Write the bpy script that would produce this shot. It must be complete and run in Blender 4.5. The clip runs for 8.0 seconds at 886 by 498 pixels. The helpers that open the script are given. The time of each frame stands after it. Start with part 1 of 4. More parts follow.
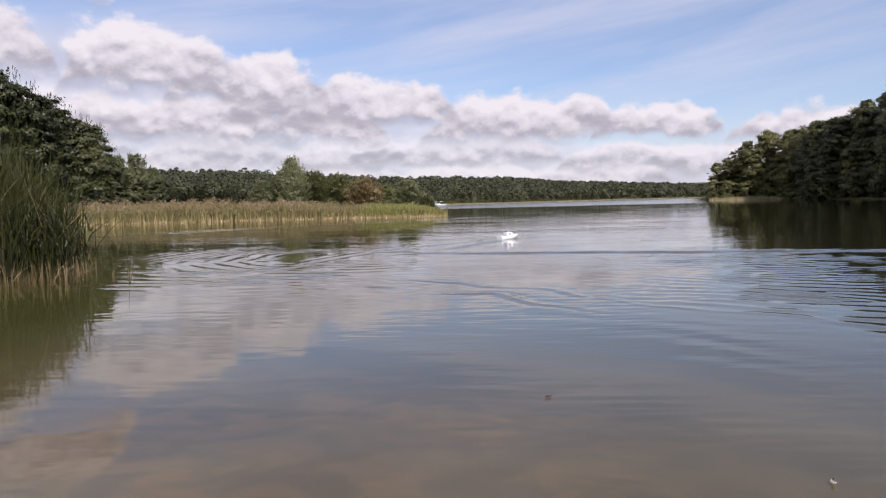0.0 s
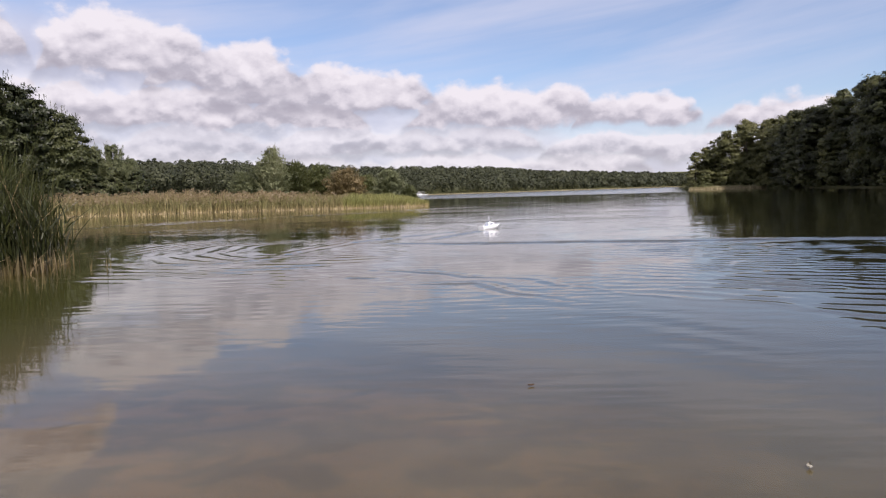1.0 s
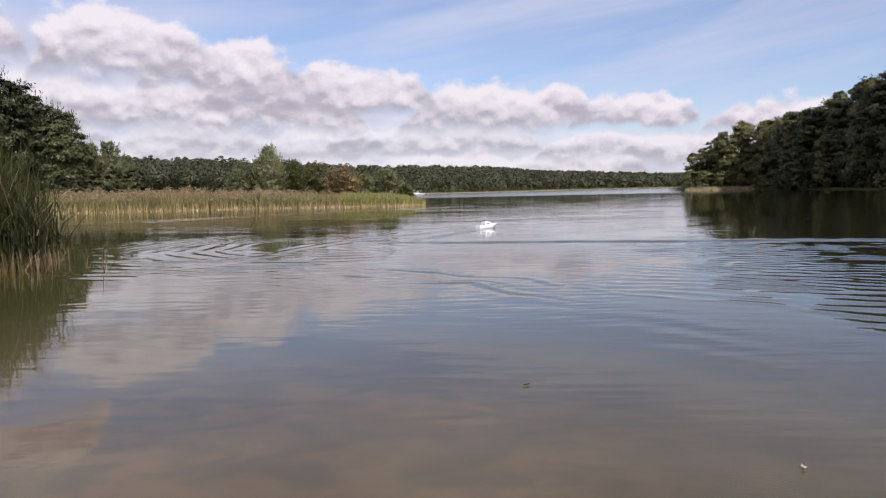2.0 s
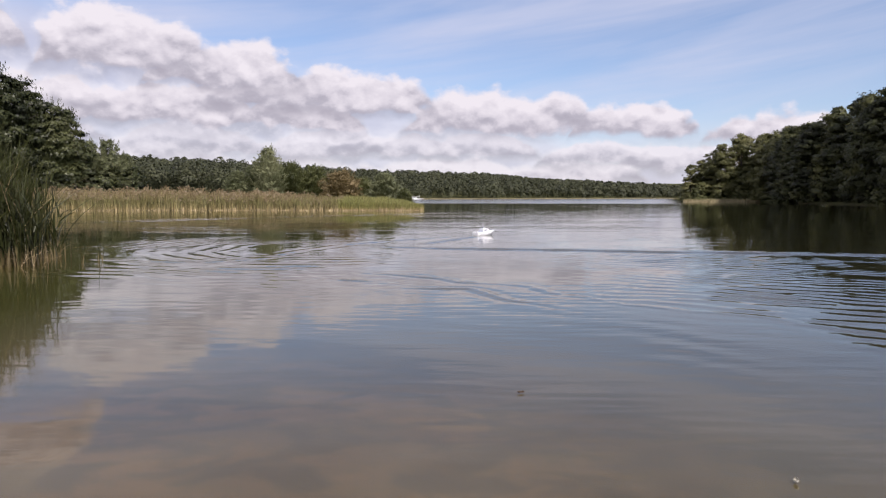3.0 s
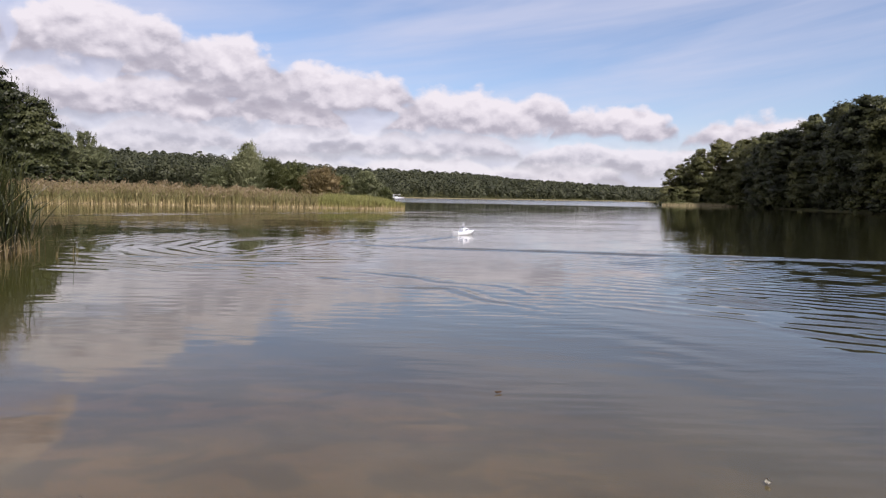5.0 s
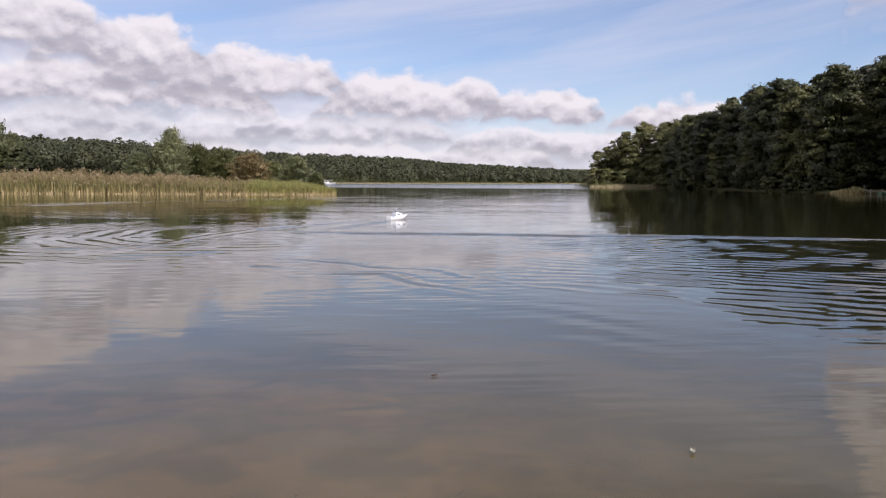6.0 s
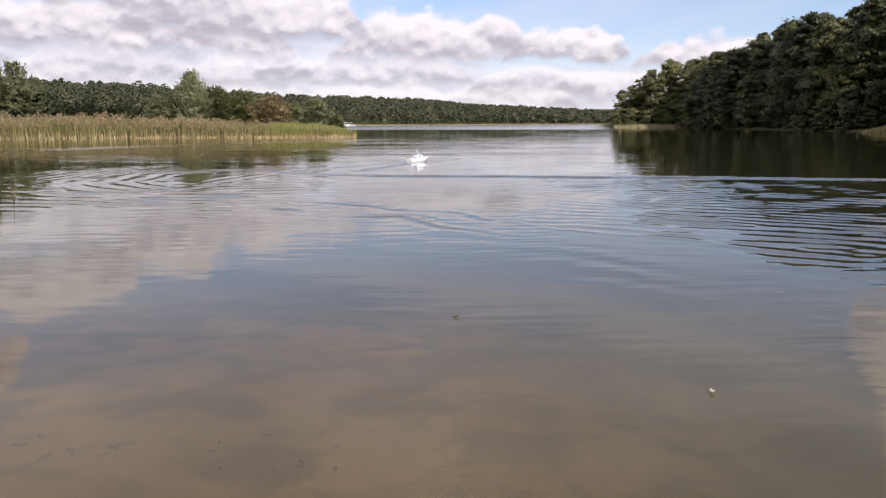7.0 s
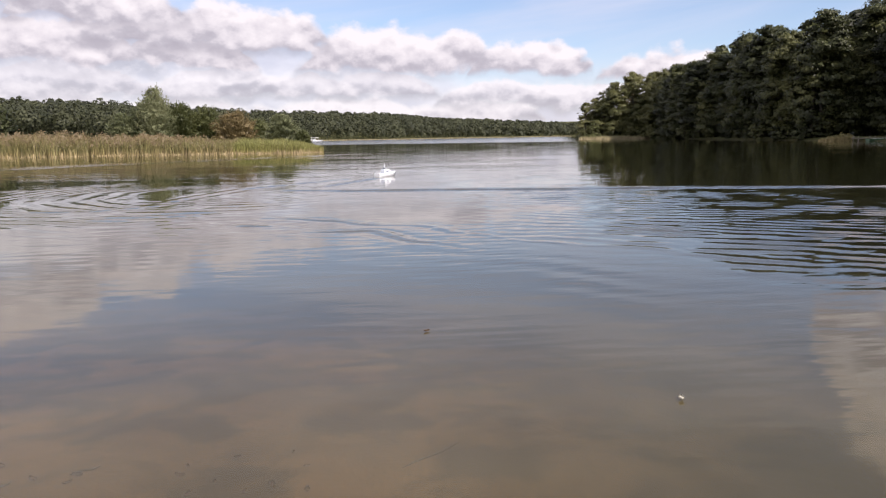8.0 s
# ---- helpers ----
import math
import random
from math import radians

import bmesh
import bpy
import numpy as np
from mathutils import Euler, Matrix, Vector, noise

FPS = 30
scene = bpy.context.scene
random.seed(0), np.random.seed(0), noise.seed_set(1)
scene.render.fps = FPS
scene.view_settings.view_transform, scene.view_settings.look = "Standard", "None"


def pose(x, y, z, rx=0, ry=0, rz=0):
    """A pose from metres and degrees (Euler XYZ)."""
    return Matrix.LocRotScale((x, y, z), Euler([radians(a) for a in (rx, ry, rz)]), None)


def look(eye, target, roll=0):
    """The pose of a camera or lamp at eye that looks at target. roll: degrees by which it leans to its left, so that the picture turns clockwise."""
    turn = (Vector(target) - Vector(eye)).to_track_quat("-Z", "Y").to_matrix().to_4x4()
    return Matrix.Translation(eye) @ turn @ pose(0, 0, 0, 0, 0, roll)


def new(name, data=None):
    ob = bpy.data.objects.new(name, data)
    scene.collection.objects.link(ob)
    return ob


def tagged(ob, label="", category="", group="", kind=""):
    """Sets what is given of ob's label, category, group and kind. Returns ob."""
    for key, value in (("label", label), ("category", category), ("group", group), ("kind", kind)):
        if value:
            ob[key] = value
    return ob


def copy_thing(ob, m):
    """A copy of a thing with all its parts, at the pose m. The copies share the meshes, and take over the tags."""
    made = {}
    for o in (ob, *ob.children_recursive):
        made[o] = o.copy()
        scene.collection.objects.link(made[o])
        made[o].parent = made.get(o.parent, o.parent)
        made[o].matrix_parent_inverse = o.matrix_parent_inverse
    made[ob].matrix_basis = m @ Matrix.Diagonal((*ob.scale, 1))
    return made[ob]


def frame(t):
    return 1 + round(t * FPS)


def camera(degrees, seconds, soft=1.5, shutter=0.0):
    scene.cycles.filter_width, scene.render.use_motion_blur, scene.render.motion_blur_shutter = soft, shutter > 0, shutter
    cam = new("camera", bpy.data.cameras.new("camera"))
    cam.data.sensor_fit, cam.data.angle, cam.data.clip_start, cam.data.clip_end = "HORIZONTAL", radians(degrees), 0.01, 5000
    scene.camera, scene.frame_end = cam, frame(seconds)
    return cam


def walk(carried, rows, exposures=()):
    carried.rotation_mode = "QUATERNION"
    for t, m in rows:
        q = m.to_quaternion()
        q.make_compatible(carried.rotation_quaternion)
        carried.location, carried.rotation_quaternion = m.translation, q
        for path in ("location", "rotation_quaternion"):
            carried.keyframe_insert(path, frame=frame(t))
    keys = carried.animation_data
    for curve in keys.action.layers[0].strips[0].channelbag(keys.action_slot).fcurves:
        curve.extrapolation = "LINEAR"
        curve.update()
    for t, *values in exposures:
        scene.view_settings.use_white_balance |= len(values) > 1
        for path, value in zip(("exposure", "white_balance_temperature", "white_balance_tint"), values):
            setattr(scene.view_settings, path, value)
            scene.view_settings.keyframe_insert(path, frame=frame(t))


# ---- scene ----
cam = camera(64.5, 8.0, soft=1.2)
EYE = 1.6
# seconds, yaw, pitch, roll: the camera stands on the shore and only turns
TURNS = (
    (0.0, 3.04, -3.84, 1.41), (0.5, 2.55, -4.28, 1.46), (1.0, 1.54, -4.68, 1.64), (1.5, 1.43, -4.89, 1.67),
    (3.0, 1.16, -4.29, -0.05), (3.5, 1.25, -4.26, -0.31), (4.0, 0.95, -4.52, -0.65), (5.5, -2.45, -4.25, -1.02),
    (6.0, -5.90, -5.53, -0.35), (6.5, -6.31, -7.46, -1.02), (7.0, -4.21, -10.22, 0.08), (7.5, -5.20, -9.69, 0.20),
    (8.0, -6.87, -9.14, 0.78))
EXPOSURES = ((0.0, 0.36, 6300, 21), (5.5, 0.35, 6300, 21), (6.5, 0.42, 6350, 20), (7.0, 0.56, 6450, 20), (8.0, 0.56, 6450, 20))
walk(cam, [(t, pose(0, 0, EYE, 90 + pitch, roll, yaw)) for t, yaw, pitch, roll in TURNS], EXPOSURES)

# ---------------------------------------------------------------- light
SUN_AZ, SUN_EL = 147.0, 44.0      # degrees to the right of straight ahead, and above the horizon
SUN_POWER, SKY_POWER, CLOUD_POWER = 4.8, 0.10, 0.675


def direction(az, el):
    a, e = radians(az), radians(el)
    return Vector((math.sin(a) * math.cos(e), math.cos(a) * math.cos(e), math.sin(e)))


sun = new("sun", bpy.data.lights.new("sun", "SUN"))
sun.data.energy, sun.data.angle, sun.data.color = SUN_POWER, radians(0.6), (1.0, 0.95, 0.86)
sun.matrix_world = look(direction(SUN_AZ, SUN_EL) * 100, (0, 0, 0))


class Nodes:
    """A short way to write node trees."""

    def __init__(self, tree):
        self.tree = tree
        tree.nodes.clear()

    def add(self, kind, inputs=(), operation="", interpolation="", feature=""):
        n = self.tree.nodes.new(kind)
        if operation:
            n.operation = operation
        if interpolation:
            n.interpolation_type = interpolation
        if feature:
            n.feature = feature
        for key, value in dict(inputs).items():
            self.put(n.inputs[key], value)
        return n

    def put(self, socket, value):
        if isinstance(value, bpy.types.NodeSocket):
            self.tree.links.new(value, socket)
        elif isinstance(value, (tuple, list)) and len(value) == 3 and socket.type == "RGBA":
            socket.default_value = (*value, 1)
        else:
            socket.default_value = value

    def math(self, op, a, b=0.0, c=0.0):
        return self.add("ShaderNodeMath", {0: a, 1: b, 2: c}, operation=op).outputs[0]

    def vec(self, op, a, b=(0, 0, 0), c=(0, 0, 0)):
        return self.add("ShaderNodeVectorMath", {0: a, 1: b, 2: c}, operation=op).outputs[0]

    def xyz(self, x, y, z):
        return self.add("ShaderNodeCombineXYZ", {0: x, 1: y, 2: z}).outputs[0]

    def step(self, x, lo, hi, to_lo=0.0, to_hi=1.0):
        return self.add("ShaderNodeMapRange", {0: x, 1: lo, 2: hi, 3: to_lo, 4: to_hi}, interpolation="SMOOTHSTEP").outputs[0]

    def line(self, x, lo, hi, to_lo=0.0, to_hi=1.0):
        return self.add("ShaderNodeMapRange", {0: x, 1: lo, 2: hi, 3: to_lo, 4: to_hi}).outputs[0]

    def noise(self, where, scale, detail=4.0, rough=0.55, warp=0.0):
        return self.add("ShaderNodeTexNoise", {"Vector": where, "Scale": scale, "Detail": detail, "Roughness": rough, "Distortion": warp}).outputs[0]

    def mix(self, f, a, b, blend="MIX"):
        n = self.add("ShaderNodeMix")
        n.data_type, n.blend_type = "RGBA", blend
        self.put(n.inputs[0], f), self.put(n.inputs[6], a), self.put(n.inputs[7], b)
        return n.outputs[2]

    def ramp(self, f, *stops):
        n = self.add("ShaderNodeValToRGB", {0: f})
        while len(n.color_ramp.elements) < len(stops):
            n.color_ramp.elements.new(0.5)
        for e, (at, col) in zip(n.color_ramp.elements, stops):
            e.position, e.color = at, (*col, 1)
        return n.outputs[0]


# cumulus heaps: azimuth of the middle, half width, flat base, top (degrees), back to front
FAR_HEAPS = ((19, 7, 1.8, 4.6), (9, 6.5, 0.8, 3.4), (-1, 6.5, 0.8, 3.6), (-12, 7.5, 1.0, 3.9), (-24, 8, 1.4, 4.6), (11.2, 5.2, 2.3, 4.8), (2.2, 5.4, 3.0, 6.0), (-4.5, 4.6, 3.0, 5.6), (-10.0, 5.6, 3.0, 6.5), (-20.5, 7.2, 3.0, 6.5), (-31, 6.5, 3.5, 6.8))
NEAR_HEAPS = ((-43, 7, 6.5, 14.5), (-55, 8, 4.0, 10.0), (44, 8, 4.0, 7.5), (58, 7, 5.0, 10.0), (42.5, 8.4, 11.5, 25), (-36, 9, 15.0, 22), (-31, 6.0, 5.3, 9.6), (-22.0, 8.6, 5.0, 9.8), (-12.5, 6.0, 5.2, 8.6),
              (24.0, 5.4, 3.9, 6.9), (13.8, 5.4, 4.5, 8.0), (-15.0, 5.6, 6.6, 10.2), (3.4, 8.2, 4.8, 9.5), (-8.6, 6.9, 6.5, 10.9), (-18.0, 6.8, 8.2, 12.6), (-25.2, 6.8, 8.8, 15.0), (-36.0, 4.6, 9.8, 16.2))


def build_world():
    world = bpy.data.worlds.new("world")
    scene.world = world
    world.use_nodes = True
    n = Nodes(world.node_tree)
    d = n.add("ShaderNodeTexCoord").outputs["Generated"]
    x, y, z = n.add("ShaderNodeSeparateXYZ", {0: d}).outputs
    az = n.math("MULTIPLY", n.math("ARCTAN2", x, y), 57.2958)
    el = n.math("MULTIPLY", n.math("ARCSINE", z), 57.2958)
    sky = n.add("ShaderNodeTexSky")
    sky.sky_type, sky.sun_disc, sky.sun_elevation, sky.sun_rotation = "NISHITA", False, radians(SUN_EL), radians(SUN_AZ)
    sky.air_density, sky.dust_density, sky.ozone_density, sky.altitude = 1.0, 0.5, 3.0, 60

    def centred(v, k):
        return n.math("MULTIPLY", n.math("SUBTRACT", v, 0.5), k)

    def billow(p):
        """Heaped round lumps in three sizes, about -1 to 1."""
        q = n.vec("MULTIPLY", p, (1, 1, 1.5))
        bent = n.vec("ADD", q, n.vec("MULTIPLY", n.add("ShaderNodeTexNoise", {"Vector": q, "Scale": 24.0, "Detail": 3.0}).outputs[1], (0.035, 0.035, 0.035)))
        lumps = n.add("ShaderNodeTexVoronoi", {"Vector": bent, "Scale": 15.0, "Smoothness": 0.8}, feature="SMOOTH_F1").outputs[0]
        small = n.add("ShaderNodeTexVoronoi", {"Vector": bent, "Scale": 40.0, "Smoothness": 0.7}, feature="SMOOTH_F1").outputs[0]
        out = n.math("ADD", n.math("MULTIPLY", n.math("SUBTRACT", 0.48, lumps), 1.3), n.math("MULTIPLY", n.math("SUBTRACT", 0.48, small), 0.60))
        return n.math("ADD", out, centred(n.noise(q, 40.0, 7.0, 0.58), 1.1))

    bill = billow(d)
    # the lumps' own light and shade: the sun stands high, behind and to the right
    relief = n.math("SUBTRACT", bill, billow(n.vec("ADD", d, (0.004, 0.0, 0.011))))
    wide = n.noise(d, 7.0, 3.0, 0.5)
    soft = n.noise(n.vec("MULTIPLY", d, (1, 1, 1.8)), 11.0, 4.0, 0.5)
    aw = n.math("ADD", az, centred(wide, 4.0))
    ew = n.math("ADD", el, centred(n.noise(d, 15.0, 4.0), 2.0))
    # high thin streaks
    tilt = n.math("ADD", n.math("MULTIPLY", az, 0.985), n.math("MULTIPLY", el, 0.30))
    rise = n.math("SUBTRACT", n.math("MULTIPLY", el, 0.985), n.math("MULTIPLY", az, 0.15))
    streak = n.noise(n.xyz(n.math("MULTIPLY", tilt, 0.05), n.math("MULTIPLY", rise, 0.42), 3.0), 0.8, 5.0, 0.52, 0.3)
    alpha = n.math("MULTIPLY", n.step(streak, 0.28, 0.80, 0.10, 0.85), n.step(el, 3.0, 9.0, 0.3, 0.75))
    colour = (0.80, 0.83, 0.92)
    # broken cloud overhead, above and behind the view
    up = n.math("ADD", n.math("ABSOLUTE", z), 0.10)
    plane = n.xyz(n.math("DIVIDE", x, up), n.math("DIVIDE", y, up), 0.0)
    high = n.noise(plane, 0.55, 7.0, 0.55)
    here = n.math("MULTIPLY", n.step(n.math("ADD", high, n.step(az, -20.0, 40.0, 0.16, -0.06)), 0.30, 0.75), n.step(el, 13.5, 22.0, 0.0, 0.88))
    shade = n.step(n.noise(plane, 0.9, 5.0), 0.35, 0.65)
    over = n.mix(shade, (0.92, 0.91, 0.95), (1.22, 1.20, 1.20))
    colour = n.mix(here, colour, over)
    alpha = n.math("MAXIMUM", alpha, here)
    # milky air low over the land, and a thin grey veil between the heaps
    bank = n.math("MULTIPLY", n.step(n.math("ADD", n.math("ADD", el, centred(soft, 4.0)), n.math("MULTIPLY", az, 0.20)), 9.5, 4.5), 0.85)
    haze = n.math("MAXIMUM", n.step(el, 8.5, 1.0, 0.0, 0.80), bank)
    colour = n.mix(haze, colour, n.mix(n.step(soft, 0.35, 0.65), (0.68, 0.69, 0.77), (0.90, 0.895, 0.93)))
    alpha = n.math("MAXIMUM", alpha, haze)

    def heap(mid, half, low, top, thick, colour, alpha):
        u = n.math("DIVIDE", n.math("SUBTRACT", aw, mid), half)
        v = n.math("DIVIDE", n.math("SUBTRACT", ew, low), top - low)
        dome = n.math("POWER", n.math("MAXIMUM", n.math("SUBTRACT", 1.0, n.math("POWER", n.math("ABSOLUTE", u), 2.6)), 0.0), 0.6)
        edge = n.math("ADD", n.math("SUBTRACT", n.math("SUBTRACT", dome, v), 0.06), n.math("MULTIPLY", bill, 0.30))
        floor_edge = n.math("ADD", v, n.math("MULTIPLY", bill, 0.16))
        cover = n.math("MULTIPLY", n.math("MULTIPLY", n.step(edge, 0.0, 0.26), n.step(floor_edge, -0.16, 0.14)), n.step(dome, 0.05, 0.40, 0.0, thick))
        lit = n.math("ADD", n.math("ADD", v, n.math("MULTIPLY", relief, 0.58)), n.math("MULTIPLY", bill, 0.16))
        lit = n.math("ADD", lit, n.step(edge, 0.34, 0.0, 0.0, 0.22))
        body = n.ramp(n.line(lit, -0.12, 0.92), (0.0, (0.50, 0.485, 0.53)), (0.20, (0.58, 0.57, 0.61)), (0.42, (0.80, 0.78, 0.80)), (0.74, (1.0, 0.975, 0.965)))
        return n.mix(cover, colour, body), n.math("MAXIMUM", alpha, cover)

    for row in FAR_HEAPS:
        colour, alpha = heap(*row, 0.92, colour, alpha)
    for row in NEAR_HEAPS:
        colour, alpha = heap(*row, 1.0, colour, alpha)
    clear = n.add("ShaderNodeBackground", {0: sky.outputs[0], 1: SKY_POWER})
    cloudy = n.add("ShaderNodeBackground", {0: colour, 1: CLOUD_POWER})
    both = n.add("ShaderNodeMixShader", {0: alpha, 1: clear.outputs[0], 2: cloudy.outputs[0]})
    n.add("ShaderNodeOutputWorld", {0: both.outputs[0]})


build_world()
scene.view_settings.exposure = 0.0

# ---------------------------------------------------------------- materials
def material(name):
    m = bpy.data.materials.new(name)
    m.use_nodes = True
    return m, Nodes(m.node_tree)


def finish(n, shader):
    n.add("ShaderNodeOutputMaterial", {0: shader})


def foliage(name, dark, mid, light, gloss=0.45, through_light=0.28):
    """Leaves: each one its own tone, larger patches of tone per tree, some light passing through."""
    m, n = material(name)
    where = n.add("ShaderNodeNewGeometry").outputs["Position"]
    each = n.add("ShaderNodeNewGeometry").outputs["Random Per Island"]
    tree_tone = n.add("ShaderNodeObjectInfo").outputs["Random"]
    patch = n.noise(where, 0.22, 3.0)
    f = n.math("ADD", n.math("MULTIPLY", each, 0.24), n.math("MULTIPLY", n.math("SUBTRACT", patch, 0.10), 0.95))
    f = n.math("ADD", f, n.math("MULTIPLY", n.math("SUBTRACT", tree_tone, 0.5), 0.35))
    col = n.ramp(f, (0.15, dark), (0.5, mid), (0.95, light))
    body = n.add("ShaderNodeBsdfPrincipled", {"Base Color": col, "Roughness": gloss, "Specular IOR Level": 0.25})
    thin = n.add("ShaderNodeBsdfTranslucent", {0: n.mix(0.5, col, light)})
    both = n.add("ShaderNodeMixShader", {0: through_light, 1: body.outputs[0], 2: thin.outputs[0]})
    finish(n, both.outputs[0])
    return m


def plain(name, a, b, rough=0.7, scale=6.0, bump=0.0, metal=0.0):
    """A surface of two mixed tones with fine relief."""
    m, n = material(name)
    where = n.add("ShaderNodeTexCoord").outputs["Object"]
    big, small = n.noise(where, scale, 4.0), n.noise(where, scale * 9.0, 5.0)
    col = n.mix(n.step(n.math("ADD", n.math("MULTIPLY", big, 0.7), n.math("MULTIPLY", small, 0.3)), 0.35, 0.65), a, b)
    s = n.add("ShaderNodeBsdfPrincipled", {"Base Color": col, "Roughness": rough, "Metallic": metal})
    if bump:
        n.put(s.inputs["Normal"], n.add("ShaderNodeBump", {"Strength": bump, "Distance": 0.02, "Height": small}).outputs[0])
    finish(n, s.outputs[0])
    return m


def blade_material(name, root, middle, tip, height, dry=0.8, rise=0.30, uneven=0.45):
    """Reed blades: straw at the water, green above, tone changing from blade to blade and along the bed."""
    m, n = material(name)
    geo = n.add("ShaderNodeNewGeometry")
    z = n.add("ShaderNodeSeparateXYZ", {0: geo.outputs["Position"]}).outputs[2]
    each = geo.outputs["Random Per Island"]
    up = n.math("ADD", n.math("DIVIDE", z, height), n.math("MULTIPLY", n.math("SUBTRACT", each, 0.5), uneven))
    col = n.ramp(up, (0.04, root), (rise, middle), (0.95, tip))
    patch = n.noise(geo.outputs["Position"], 0.30, 4.0)
    col = n.mix(n.step(n.math("ADD", each, n.math("SUBTRACT", patch, 0.5)), 0.55, 1.1, 0.0, dry), col, root)
    own = n.line(n.math("FRACT", n.math("MULTIPLY", each, 17.0)), 0.0, 1.0, 0.50, 1.40)
    col = n.mix(1.0, col, n.xyz(own, own, own), "MULTIPLY")
    body = n.add("ShaderNodeBsdfPrincipled", {"Base Color": col, "Roughness": 0.5, "Specular IOR Level": 0.3})
    thin = n.add("ShaderNodeBsdfTranslucent", {0: col})
    both = n.add("ShaderNodeMixShader", {0: 0.25, 1: body.outputs[0], 2: thin.outputs[0]})
    finish(n, both.outputs[0])
    return m


def ground_material():
    """Sand under shallow water, darker olive at the sides, silty bed with lost light painted in where it is deep, rough
    grass on land.
    """
    m, n = material("ground")
    where = n.add("ShaderNodeNewGeometry").outputs["Position"]
    z = n.add("ShaderNodeSeparateXYZ", {0: where}).outputs[2]
    big, mid, small = n.noise(where, 0.55, 5.0, 0.6), n.noise(where, 2.2, 5.0, 0.6, 0.6), n.noise(where, 40.0, 4.0)
    sand = n.mix(n.step(n.math("ADD", n.math("MULTIPLY", small, 0.4), n.math("MULTIPLY", big, 0.6)), 0.38, 0.62), (0.075, 0.052, 0.029), (0.150, 0.091, 0.041))
    sand = n.mix(n.step(n.noise(where, 1.5, 4.0, 0.55, 0.4), 0.42, 0.62, 0.0, 0.85), sand, (0.036, 0.030, 0.018))
    # darker olive towards the right and the far left
    side_olive = n.step(n.math("ADD", n.add("ShaderNodeSeparateXYZ", {0: where}).outputs[0], n.math("MULTIPLY", n.math("SUBTRACT", big, 0.5), 3.0)), -0.2, 2.6, 0.0, 0.72)
    side_olive = n.math("MAXIMUM", side_olive, n.step(n.add("ShaderNodeSeparateXYZ", {0: where}).outputs[0], -3.6, -6.6, 0.0, 0.92))
    sand = n.mix(side_olive, sand, (0.046, 0.050, 0.022))
    # silty bed coloured near-black for the light that deep water swallows
    unlit_silt = n.mix(n.step(big, 0.3, 0.7), (0.006, 0.009, 0.003), (0.014, 0.016, 0.006))
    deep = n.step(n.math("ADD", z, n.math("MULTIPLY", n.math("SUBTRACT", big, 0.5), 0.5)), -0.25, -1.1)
    bed = n.mix(deep, sand, unlit_silt)
    grass = n.mix(n.step(n.noise(where, 1.5, 6.0), 0.35, 0.65), (0.035, 0.045, 0.014), (0.10, 0.092, 0.038))
    col = n.mix(n.step(z, 0.02, 0.16), bed, grass)
    s = n.add("ShaderNodeBsdfPrincipled", {"Base Color": col, "Roughness": 0.9, "Specular IOR Level": 0.1})
    n.put(s.inputs["Normal"], n.add("ShaderNodeBump", {"Strength": 0.5, "Distance": 0.03, "Height": mid}).outputs[0])
    finish(n, s.outputs[0])
    return m


